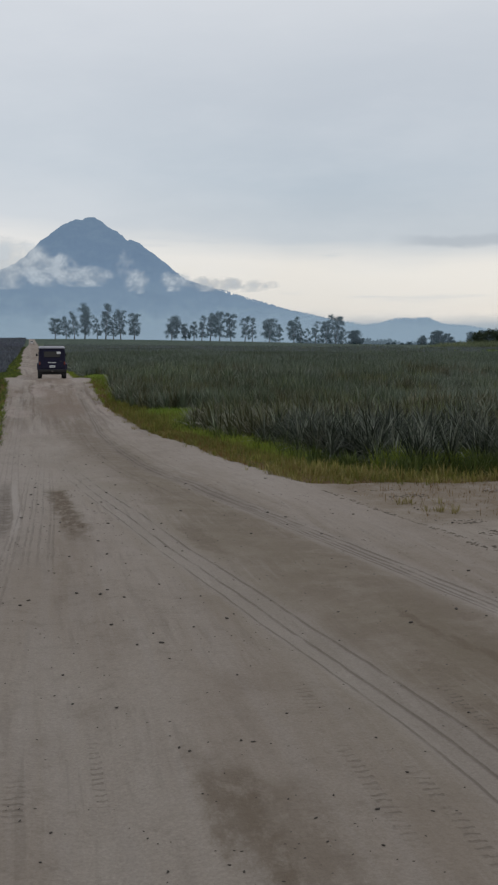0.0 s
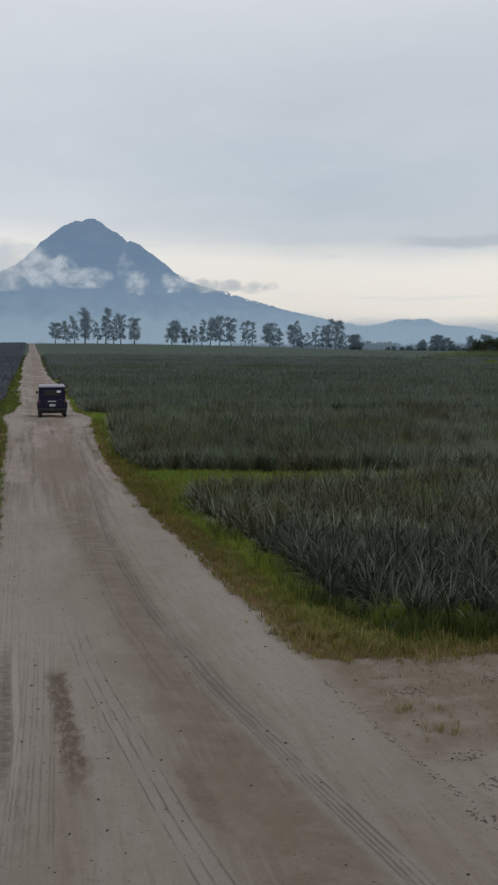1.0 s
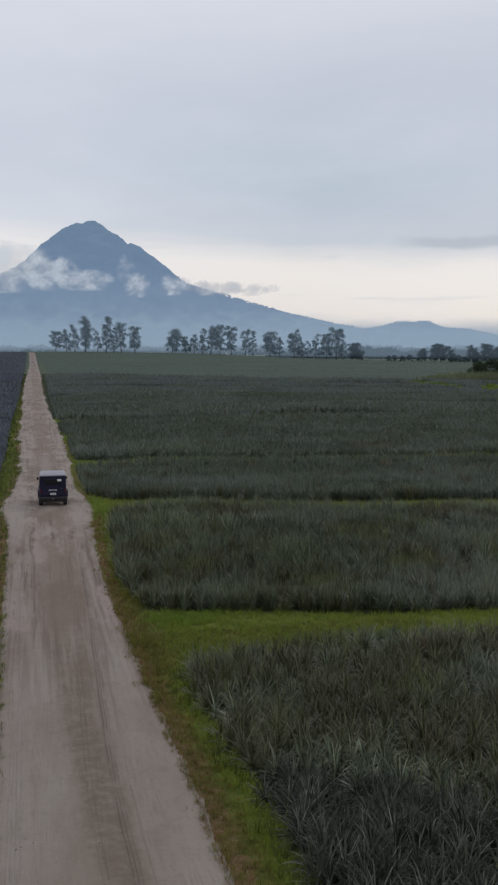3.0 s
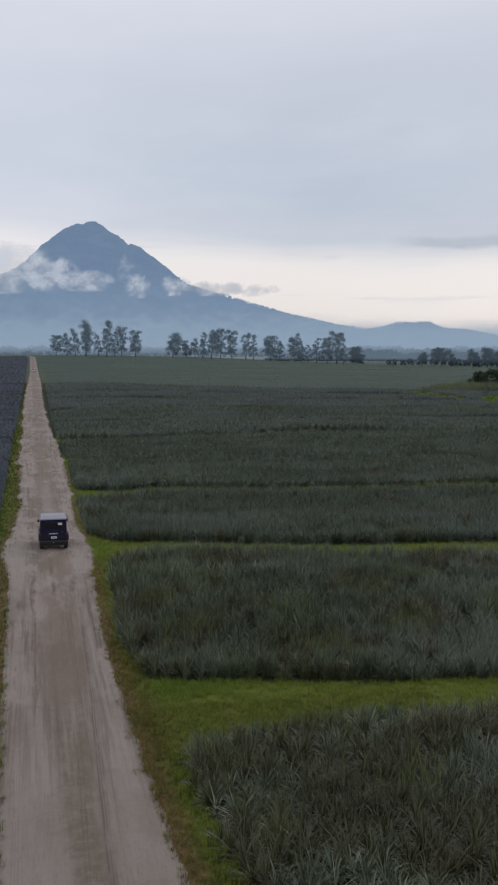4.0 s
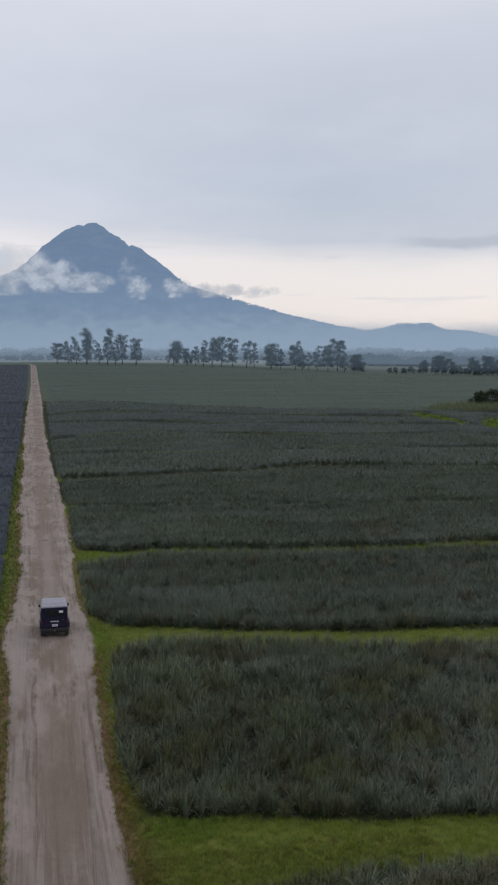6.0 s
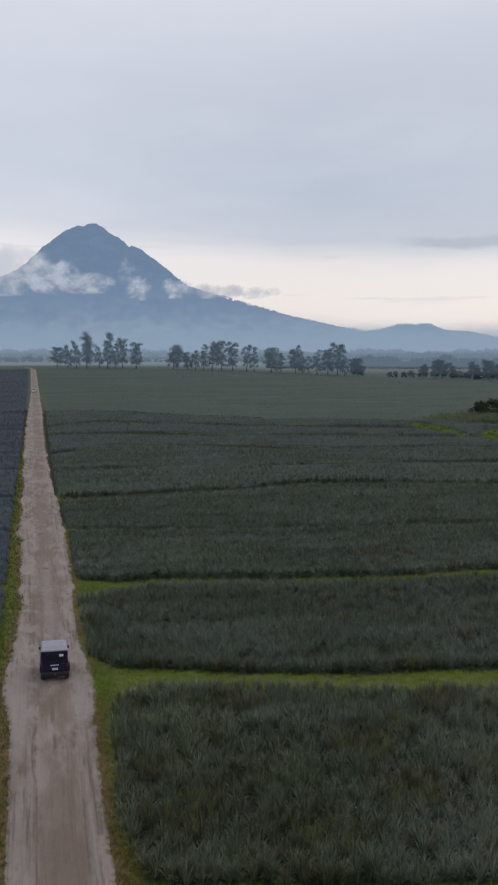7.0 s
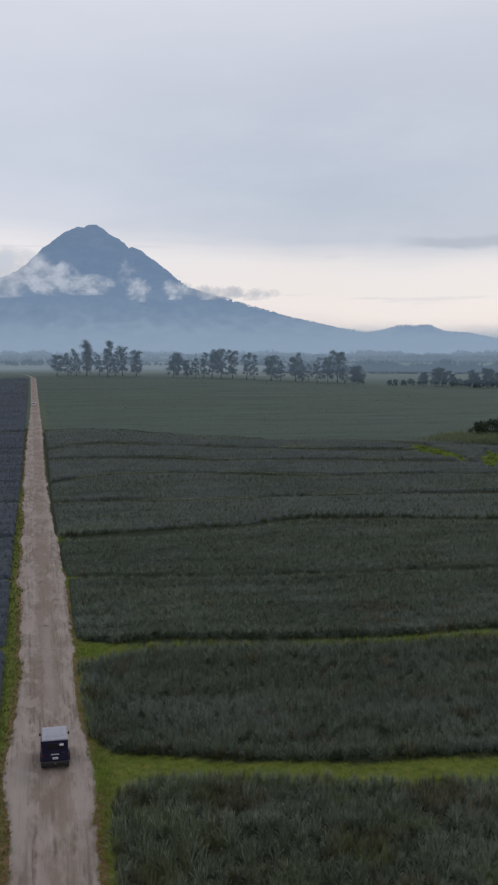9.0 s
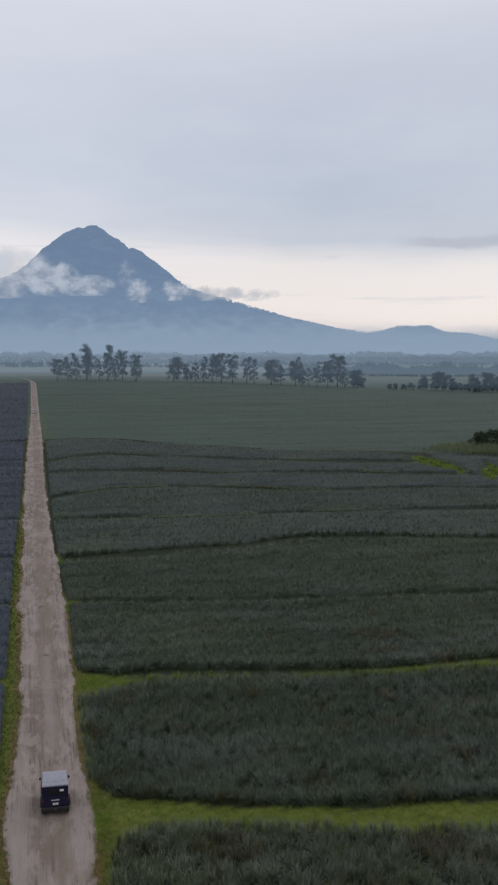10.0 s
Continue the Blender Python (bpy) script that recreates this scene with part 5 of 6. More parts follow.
# the nearest blocks go on beside the road, past where single plants can be told apart
for k, b in enumerate(BLOCKS[:3]):
    canopy(lambda u: np.interp(u, *b["front"]), lambda u: np.interp(u, *b["back"]), lambda v: 0.5 * v + 4.6, 62.0, CANOPY_GREEN, 0.5, 1.6)

hero_meshes = [mesh_from("pineapple_plant", v, f, PINE_FRONT) for v, f in HERO]
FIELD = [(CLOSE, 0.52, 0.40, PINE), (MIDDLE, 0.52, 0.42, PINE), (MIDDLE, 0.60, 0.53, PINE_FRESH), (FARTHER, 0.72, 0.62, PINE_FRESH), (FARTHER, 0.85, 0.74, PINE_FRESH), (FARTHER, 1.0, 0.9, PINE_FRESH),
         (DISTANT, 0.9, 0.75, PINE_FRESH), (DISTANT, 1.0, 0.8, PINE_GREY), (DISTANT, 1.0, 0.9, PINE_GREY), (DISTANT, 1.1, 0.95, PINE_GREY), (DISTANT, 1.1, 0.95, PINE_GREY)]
for k, (b, (templates, row, gap, mat)) in enumerate(zip(BLOCKS, FIELD)):
    y0, y1 = min(b["front"][1]), max(b["back"][1])
    x1 = 0.5 * y1 + 6
    x, y = plant_rows(lambda u, v: np.minimum(in_block(b, u, v), 0.5 * v + 5 - u), 1.5, x1, y0 - 1, y1 + 1, row, gap, 0.06 if k == 0 else 0.2 if k > 2 else -0.38)
    if k in (1, 2, 3, 5):
        thick_x = np.random.uniform(2.6, x1, int(3.2 * x1))
        thick_y = np.interp(thick_x, *b["front"]) + np.random.uniform(0.05, 1.1, len(thick_x))
        stand = in_block(b, thick_x, thick_y) > -0.1
        x, y = np.concatenate([x, thick_x[stand]]), np.concatenate([y, thick_y[stand]])
    size = vigour(x, y)
    if k == 0:
        # the plants beside the junction stand alone; the rest are one growth
        order = np.argsort(y + 0.55 * np.maximum(x - 3.4, 0) + 1.2 * np.maximum(3.4 - x, 0))
        for i in order[:300]:
            ob = new("pineapple_plant", hero_meshes[i % len(hero_meshes)])
            ob.matrix_world = Matrix.LocRotScale((x[i], y[i], float(ground_top(x[i], y[i])) - 0.02), Euler((random.uniform(-0.12, 0.12), random.uniform(-0.12, 0.12), random.uniform(0, 6.283))), Vector((1, 1, 1)) * float(size[i]))
            tagged(ob, "grey-green pineapple plant with arching strap leaves", "pineapple plant", "pineapple plants beside the junction")
        x, y, size = x[order[300:]], y[order[300:]], size[order[300:]]
    rear = np.interp(x, *b["back"]) - y
    size = size * (0.88 + 0.12 * ease(rear, 0.0, 2.0)) * (1 + 0.10 * ease(y - np.interp(x, *b["front"]), 3.0, 0.5))
    if k == 1:
        size = size * (1.0 + 0.12 * ease(y, 50, 60))
    # olive and browned plants stand in patches among the grey-green ones
    patch = np.sin(x * 0.55 + 1.9 * np.sin(y * 0.31)) * np.sin(y * 0.62 + 1.2 * np.sin(x * 0.4)) + 0.9 * np.random.random(len(x))
    olive = patch > (0.55, 0.80, 1.20, 1.35, 1.45, 1.5)[min(k, 5)] - (0.5 * ease(x, 5.0, 8.0) if k == 0 else 0.0)
    lip = (rear < 0.5 + 0.25 * k) & (k >= 1) & ~olive & (np.random.random(len(x)) < 0.8)
    for chosen, leaf, label in ((~olive & ~lip, mat, "dense block of grey-green pineapple plants"), (olive, PINE_OLIVE, "olive and browned pineapple plants in patches"),
                                (lip, PINE_EDGE, "paler pineapple plants along the back edge")):
        if chosen.any():
            strew("pineapple_field", templates, on_land(x[chosen], y[chosen], 0.02), leaf, size[chosen], label, "pineapple field")
gx, gy = np.meshgrid(np.arange(10, 62, 1.0), np.arange(12, 96, 0.85))
gx, gy = (q.ravel() + np.random.normal(0, 0.3, q.size) for q in (gx, gy))
ok = (planted(gx, gy) > 0.3) & (gx > 0.5 * gy + 4.6)
strew("pineapple_field", DISTANT, on_land(gx[ok], gy[ok], 0.02), PINE_FRESH, vigour(gx[ok], gy[ok]), "dense block of grey-green pineapple plants", "pineapple field")
# trampled and dried-out spots
for cx, cy, r, count in ((35.2, 102.5, 2.6, 70), (33.2, 97.5, 1.4, 22), (12.4, 33.0, 0.7, 14), (8.6, 42.2, 0.9, 22), (15.9, 43.2, 0.6, 12), (24.2, 55.6, 1.4, 40), (29.0, 84.0, 0.8, 16), (27.0, 78.0, 1.0, 20)):
    t, q = np.random.uniform(0, 6.283, count), r * np.random.random(count) ** 0.5
    x, y = cx + 1.4 * q * np.cos(t), cy + q * np.sin(t)
    strew("dry_plants", MIDDLE, on_land(x, y) + np.array([0, 0, 0.25]), STRAW_BROWN, np.random.uniform(0.5, 0.85, count), "dried brown pineapple plants in a thin spot", "dry plants")
# weeds and dry growth among the plants of the nearest blocks
x, y = spots(4, 34, 15, 62, 7)
ok = (planted(x, y) > 0.4) & (np.sin(x * 0.8 + 2 * np.sin(y * 0.33)) * np.sin(y * 0.6 + x * 0.3) + 0.4 * np.random.random(len(x)) > 0.62) & (x < 0.5 * y + 5)
strew("field_weeds", [tuft(70 + k, 8, 1.05, 0.024, 0.5) for k in range(5)], on_land(x[ok], y[ok]), CANE, np.random.uniform(0.75, 1.15, ok.sum()), "yellow-green weeds standing among the pineapple plants", "weeds")
# blocks on the other side of the road
x, y = plant_rows(lambda u, v: np.where(u < -3, planted(u, v), -1), -22, -3.4, 16, 322, 1.0, 0.85)
strew("pineapple_field", FARTHER, on_land(x, y, 0.02), PINE_SLATE, vigour(x, y), "dark blue-grey pineapple block across the road", "pineapple field")

x, y = plant_rows(lambda u, v: np.where(u < -3, planted(u, v), -1), -34, -3.4, 322, 692, 1.5, 1.3, jitter=0.7)
strew("pineapple_field", DISTANT, on_land(x, y, 0.02), PINE_SLATE, vigour(x, y), "far slate-green pineapple block across the road", "pineapple field")
# the open field beyond, low growth up to the ridge
gx, gy = spots(-40, 360, 262, 720, 0.10)
ok = (gx < 0.5 * gy + 15) & (gy > np.interp(gx, *BLOCKS[9]["back"]) + 2) & (dirt(gx, gy) < -0.6) & (gx > 0)
gx, gy = gx[ok], gy[ok]
furrow = np.abs(np.sin(gy * 0.055 + 1.1 * np.sin(gx * 0.018) + 0.8 * np.sin(gy * 0.021))) > 0.02 + 0.12 * np.sin(gx * 0.05 + gy * 0.03)
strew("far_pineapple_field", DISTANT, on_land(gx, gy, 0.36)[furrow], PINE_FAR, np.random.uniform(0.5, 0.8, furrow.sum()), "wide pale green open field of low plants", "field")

# low tufts added to draw the dark furrow lines across the open field
LINE_TUFTS = [tuft(30 + k, 6, 0.55, 0.10, 0.9) for k in range(4)]
for (x0, y0), (x1, y1), wide in (((4.0, 427), (17, 424), 1.6), ((4.0, 390), (13, 388), 1.5), ((4, 402), (9, 401), 1.2), ((30, 428), (50, 405), 1.6), ((110, 336), (152, 340), 1.4), ((130, 452), (172, 447), 1.6)):
    count = int(4.5 * math.hypot(x1 - x0, y1 - y0))
    t = np.random.random(count)
    x, y = x0 + t * (x1 - x0) + np.random.normal(0, 0.4, count), y0 + t * (y1 - y0) + 1.2 * np.sin(t * 7 + x0) + np.random.normal(0, wide * 0.5, count)
    strew("dark_line_tufts", LINE_TUFTS, on_land(x, y, 0.05), PINE_GREY, np.random.uniform(0.5, 1.1, count) * np.sin(np.pi * (0.1 + 0.8 * t)) ** 0.5, "dark tufts standing in for a furrow line across the open field", "weeds")
x = np.random.uniform(2.4, 40, 1500)
y = np.interp(x, *BLOCKS[9]["back"]) + 2.0 + np.random.normal(0, 0.7, len(x))
strew("dark_line_tufts", LINE_TUFTS, on_land(x, y), SHRUB, np.random.uniform(0.6, 1.3, len(x)), "dark tufts standing in for the dark line behind the last block", "weeds")

# ---------------------------------------------------------------- grass


def grassy(x, y):
    return np.minimum(-dirt(x, y) - 0.02, -planted(x, y) + 0.35)


def sow(name, x, y, templates, mat, low, high, label):
    ok = (grassy(x, y) > 0) & ~foot_shade(x, y)
    x, y = x[ok], y[ok]
    strew(name, templates, on_land(x, y), mat, np.random.uniform(low, high, len(x)), label, "grass")


SHORT = [tuft(k, 9, 0.19, 0.013, 0.85) for k in range(6)]
TALL = [tuft(10 + k, 16, 0.50, 0.015, 0.6) for k in range(6)]
COARSE = [tuft(20 + k, 7, 0.40, 0.06, 0.6) for k in range(5)]
x, y = spots(1.2, 14, 12.4, 38, 52)
near = planted(x, y) > np.where(y < 18, -0.35, -0.5) + 0.3 * np.random.random(len(x))
sow("verge_grass", x[~near], y[~near], SHORT, GRASS, 0.5, 1.1, "short olive and yellow grass on the verge")
dim = near & (y < 17.5)
near &= ~dim
sow("verge_grass", x[near], y[near], SHORT, LUSH, 0.7, 1.5, "green grass at the foot of the crop")
sow("verge_weeds", x[dim], y[dim], SHORT, WEED, 0.8, 1.9, "dark green weeds at the foot of the crop")
x, y = spots(1.2, 24, 33, 47, 32)
dry = x < 2.9 + 0.4 * np.random.random(len(x))
sow("verge_grass", x[dry], y[dry], SHORT, GRASS, 0.5, 1.1, "olive and yellow grass beside the road")
sow("lane_grass", x[~dry], y[~dry], SHORT, LUSH, 0.7, 1.5, "bright green grass in the lane between blocks")
# taller yellow-green grass on the verge where the lane meets the road
x, y = spots(1.8, 3.0, 29, 47, 16)
ok = np.random.random(len(x)) < 0.75 * ease(y, 28, 32) * (0.55 + 0.45 * np.sin(x * 2.7 + y * 0.9))
sow("tall_grass", x[ok], y[ok], TALL, GRASS, 0.45, 1.0, "tall yellow-green grass on the verge")
# the brightest grass stands where the lanes open on the road
for x0, x1, y0, y1, count in ((2.4, 7.0, 38.6, 41.6, 420), (1.9, 3.6, 60.5, 70.5, 480), (1.9, 5.5, 91.0, 97.5, 420), (1.8, 3.6, 120.0, 129.0, 220), (1.6, 3.4, 146.0, 156.0, 220)):
    x, y = np.random.triangular(x0, x0 + 0.4 * (x1 - x0), x1, count), np.random.triangular(y0, (y0 + y1) / 2, y1, count)
    sow("mouth_grass", x, y, SHORT, GULLY, 0.8, 1.7, "bright yellow-green grass at the mouth of a lane")
# tall grass left standing along the back edges of two blocks
for b, count in ((BLOCKS[1], 260), (BLOCKS[2], 520)):
    x = np.random.uniform(5, 0.5 * max(b["back"][1]) + 2, count)
    y = np.interp(x, *b["back"]) + np.random.uniform(0.1, 0.8, count)
    ok = np.sin(x * 0.21 + 0.6) + 0.6 * np.sin(x * 0.83) + np.random.normal(0, 0.3, count) > -0.5
    strew("tall_grass", TALL, on_land(x[ok], y[ok]), LUSH, np.random.uniform(0.9, 1.7, ok.sum()), "tall yellow-green grass along the back edge of a block", "grass")
# dark weeds added to cover the shade-painted strips along the blocks' front rows
for b in BLOCKS[1:4] + BLOCKS[5:6]:
    y_mid = float(np.mean(b["front"][1]))
    x = np.random.uniform(2.6, 0.5 * y_mid + 6, int(9 * (0.5 * y_mid + 4)))
    y = np.interp(x, *b["front"]) - np.random.uniform(-0.4, 0.45, len(x))
    strew("front_weeds", SHORT if y_mid < 80 else COARSE, on_land(x, y), WEED, np.random.uniform(0.5, 1.2, len(x)) * (1.4 if y_mid < 80 else 0.7), "dark weeds over the painted shade before a front row", "weeds")
# tall weeds at the foot of the nearest block
x, y = spots(2.4, 14, 13.2, 46, 26)
ok = (np.abs(planted(x, y)) < 0.4) & (np.random.random(len(x)) < np.where(x > 4.0, 0.7, 0.25) * (0.5 + 0.5 * np.sin(x * 1.9) * np.sin(y * 0.8 + x)))
sow("tall_weeds", x[ok], y[ok], TALL, WEED, 0.6, 1.2, "tall green weeds at the foot of the crop")
x, y = spots(1.6, 14, 12.0, 16.5, 26)
ok = (dirt(x, y) > -1.1) & (np.random.random(len(x)) < 0.7)
sow("dry_grass", x[ok], y[ok], SHORT, STRAW, 0.6, 1.5, "dry straw-coloured grass along the dirt edge")
x, y = spots(1.2, 4.4, 14.5, 64, 60)
ok = np.random.random(len(x)) < (0.35 + 0.4 * ease(y, 15, 24)) * ease(dirt(x, y), -1.3, -0.3)
sow("dry_grass", x[ok], y[ok], SHORT, RUSSET, 0.35, 0.9, "russet and straw grass along the road edge")
x, y = spots(-5.0, -2.0, 18, 64, 30)
ok = np.random.random(len(x)) < 0.6 * ease(dirt(x, y), -1.0, -0.3)
sow("dry_grass", x[ok], y[ok], SHORT, RUSSET, 0.35, 0.9, "russet and straw grass along the road edge")
x, y = spots(1.0, 42, 46, 102, 14)
ok = ~((y > 84) & (x > 7) & (x < 31) & (np.random.random(len(x)) < 0.85))
x, y = x[ok], y[ok]
sow("lane_grass", x, y, SHORT, LUSH, 0.7, 1.5, "bright green grass on verge and lane")
x, y = spots(0.8, 5, 102, 330, 4)
green = y < 133
sow("lane_grass", x[green], y[green], COARSE, LUSH, 0.5, 0.9, "olive grass on verge and lanes")
sow("verge_weeds", x[~green], y[~green], COARSE, WEED, 0.3, 0.55, "dark weeds on the narrow verge")
x, y = spots(-5.5, -2, 18, 110, 20)
deep = np.random.random(len(x)) < 0.55
sow("verge_grass", x[~deep], y[~deep], SHORT, LUSH, 0.6, 1.4, "green grass on the verge across the road")
sow("verge_weeds", x[deep], y[deep], SHORT, WEED, 0.7, 1.6, "dark green weeds on the verge across the road")
x, y = spots(-5, -2, 110, 330, 7)
green = y < 215
deep = green & (np.random.random(len(x)) < 0.6)
sow("verge_grass", x[green & ~deep], y[green & ~deep], COARSE, LUSH, 0.5, 0.9, "olive grass on the verge across the road")
sow("verge_weeds", x[deep], y[deep], COARSE, WEED, 0.5, 1.0, "dark olive weeds on the verge across the road")
sow("verge_weeds", x[~green], y[~green], COARSE, WEED, 0.5, 0.9, "dark weeds on the narrow verge across the road")
for i, low, high in ((9, 22, 100), (8, 20, 98), (7, 30, 96), (6, 8, 80), (5, 6, 60)):
    x = np.random.uniform(low, high, 1500)
    x = x[np.sin(x * 0.16 + i * 2.0) + 0.8 * np.sin(x * 0.057 + i) > 0.1]
    y = (np.interp(x, *BLOCKS[i + 1]["front"]) if i < 9 else np.interp(x, *BLOCKS[9]["back"]) + 4.5) - np.random.uniform(0.0, 1.3, len(x))
    strew("edge_grass", COARSE, on_land(x, y), PINE_EDGE, np.random.uniform(0.8, 1.7, len(x)), "pale grey-green grass along the edge of a pineapple block", "grass")
x, y = spots(92, 122, 214, 268, 9)
ok = wedge(x, y) > 0.9 * np.random.random(len(x)) * (0.6 + 0.6 * np.sin(x * 1.3 + y * 0.4))
strew("gully_grass", COARSE, on_land(x[ok], y[ok]), GULLY, np.random.uniform(0.7, 1.3, ok.sum()), "bright green grass filling a shallow gully", "grass")
ok &= (np.sin(x * 1.1 + y * 0.33) * np.sin(y * 0.55 - x * 0.7) > 0.2) & (np.random.random(len(x)) < 0.22)
strew("gully_weeds", COARSE, on_land(x[ok], y[ok]), WEED, np.random.uniform(1.2, 2.2, ok.sum()), "dark weeds among the gully's bright grass", "weeds")
for cx, cy, wide, count in ((4.3, 14.6, 0.30, 40), (5.2, 14.2, 0.35, 34), (6.1, 14.0, 0.3, 22)):
    x, y = np.random.normal(cx, wide, count), np.random.normal(cy, 0.22, count)
    strew("tall_weeds", TALL, on_land(x, y), WEED, np.random.uniform(0.4, 1.0, count), "tall green weeds before the pineapple plants", "grass")
for cx, cy, count in ((4.4, 15.4, 46), (5.0, 15.0, 34)):
    x, y = np.random.normal(cx, 0.28, count), np.random.normal(cy, 0.2, count)
    strew("tall_weeds", TALL, on_land(x, y), LUSH, np.random.uniform(0.5, 1.1, count), "fresh green weeds before the pineapple plants", "grass")
# a few taller clumps on the trampled dirt
for cx, cy in ((2.85, 11.3), (2.95, 10.5)):
    count = 10
    x, y = np.random.normal(cx, 0.13, count), np.random.normal(cy, 0.09, count)
    v, f = scatter(SHORT, np.stack([x, y, road_top(x, y)], -1), np.random.uniform(0, 6.28, count), np.random.uniform(0.25, 0.75, count), np.random.randint(0, 6, count))
    tagged(new("grass_clump", mesh_from("grass_clump", v, f, STRAW)), "yellowed grass clump on the bare dirt", "grass", kind="stuff")

# thin grass that runs out over the trampled edge
x, y = spots(1.2, 12, 8.5, 60, 70)
inside = dirt(x, y)
ragged = 0.28 + 0.22 * np.sin(x * 2.3 + 1.3 * np.sin(y * 1.9)) + 0.25 * ease(x, 3, 5) * (y < 14)
ok = (inside > -0.05) & (np.random.random(len(x)) < 0.9 * ease(ragged - inside, 0.0, 0.45) * np.where(y > 15, 0.5, 1.0))
x, y = x[ok], y[ok]
for pick, leaf, label in ((np.random.random(len(x)) < 0.55, STRAW, "thin yellowed grass running out over the dirt"), (None, GRASS, "thin olive grass running out over the dirt")):
    pick = ~last if pick is None else pick
    last = pick
    v, f = scatter(SHORT, np.stack([x, y, road_top(x, y)], -1)[pick], np.random.uniform(0, 6.28, pick.sum()), np.random.uniform(0.3, 0.85, pick.sum()), np.random.randint(0, 6, pick.sum()))
    tagged(new("thin_grass", mesh_from("thin_grass", v, f, leaf)), label, "grass", kind="stuff")
# dry litter on the trampled corner
x, y = spots(1.9, 12, 8.5, 14.0, 60)
ok = np.random.random(len(x)) < 0.8 * ease(y, 8.5, 13) * ease(x, 2.0, 3.4)
x, y = x[ok], y[ok]
v, f = scatter([tuft(90 + k, 4, 0.09, 0.008, 1.5) for k in range(5)], np.stack([x, y, road_top(x, y)], -1), np.random.uniform(0, 6.28, len(x)), np.random.uniform(0.4, 1.1, len(x)), np.random.randint(0, 5, len(x)))
tagged(new("dry_litter", mesh_from("dry_litter", v, f, RUSSET)), "dry brown litter strewn on bare dirt", "litter", kind="stuff")

# ---------------------------------------------------------------- clods on the road


def clod_mesh(seed):
    rng = random.Random(seed)
    bm = bmesh.new()
    bmesh.ops.create_icosphere(bm, subdivisions=1, radius=1.0)
    for v in bm.verts:
        v.co *= rng.uniform(0.5, 1.3)
        v.co.z *= 0.55
    me = bpy.data.meshes.new("earth_clod")
    bm.to_mesh(me)
    bm.free()
    me.materials.append(CLOD)
    return me


clods = [clod_mesh(k) for k in range(6)]
for k in range(300):
    cy = 3.0 + 19 * random.random() ** 1.9
    cx = random.uniform(-2.3, min(3.0, 0.40 * cy + 0.2)) if k % 3 else random.uniform(-2.0, -0.2)
    s = random.choice((0.006, 0.007, 0.009, 0.011, 0.014)) * random.uniform(0.8, 1.2) * min(1.15, max(0.55, cy / 7.0))
    ob = new("earth_clod", clods[k % 6])
    ob.matrix_world = Matrix.LocRotScale((cx, cy, float(road_top(cx, cy)) + s * 0.3), Euler((0, 0, random.uniform(0, 6.28))), Vector((s * random.uniform(1, 1.7), s, s)))
    tagged(ob, "small dark clod of earth on the dusty road", "clod", "clods on the road")

# crust of broken earth where wheels turn off the road
x, y = spots(1.9, 5.6, 8.0, 12.6, 420)
berm = np.abs(x - np.interp(y, BERM_Y, BERM_X) - 0.12)
knots = np.sin(x * 3.1 + 2.0 * np.sin(y * 2.3)) * np.sin(y * 4.3 + x * 1.2)
ok = ((knots > 0.62) | (berm < 0.06)) & (x > np.interp(y, BERM_Y, BERM_X)) & (np.random.random(len(x)) < 0.75)
x, y = x[ok], y[ok]
crumb = bmesh.new()
bmesh.ops.create_icosphere(crumb, subdivisions=1, radius=1.0)
crumb_v = np.array([tuple(v.co) for v in crumb.verts]) * np.array([1.5, 0.8, 0.45])
crumb_f = np.array([[v.index for v in f.verts] for f in crumb.faces])
crumb.free()
shapes = [(crumb_v * np.random.uniform(0.6, 1.3, (len(crumb_v), 1)), crumb_f) for _ in range(5)]
v, f = scatter(shapes, np.stack([x, y, road_top(x, y)], -1), np.random.normal(0.2, 0.5, len(x)), np.random.uniform(0.006, 0.019, len(x)), np.random.randint(0, 5, len(x)))
tagged(new("broken_crust", mesh_from("broken_crust", v, f, CRUST)), "broken brown crust of earth beside the road", "earth", kind="stuff")

# fine crumbs over the nearest dirt
x, y = spots(-2.4, 4.5, 2.8, 14.0, 75)
clump = np.sin(x * 4.7 + 2.2 * np.sin(y * 3.1)) * np.sin(y * 3.9 - x * 1.3)
ok = np.random.random(len(x)) < 0.12 + 0.55 * (clump > 0.5)
x, y = x[ok], y[ok]
v, f = scatter(shapes, np.stack([x, y, road_top(x, y)], -1), np.random.uniform(0, 6.28, len(x)), np.random.uniform(0.0018, 0.0055, len(x)) * (0.7 + y / 12), np.random.randint(0, 5, len(x)))
tagged(new("earth_crumbs", mesh_from("earth_crumbs", v, f, CLOD)), "fine dark crumbs of earth on the dusty road", "earth", kind="stuff")

# ---------------------------------------------------------------- vehicles


def box(x0, x1, y0, y1, z0, z1, bevel=0.02, segments=2):
    bm = bmesh.new()
    bmesh.ops.create_cube(bm, size=1.0)
    for v in bm.verts:
        v.co = Vector(((x0 + x1) / 2 + v.co.x * (x1 - x0), (y0 + y1) / 2 + v.co.y * (y1 - y0), (z0 + z1) / 2 + v.co.z * (z1 - z0)))
    if bevel:
        bmesh.ops.bevel(bm, geom=bm.edges[:], offset=bevel, segments=segments, affect="EDGES", profile=0.5)
    return bm


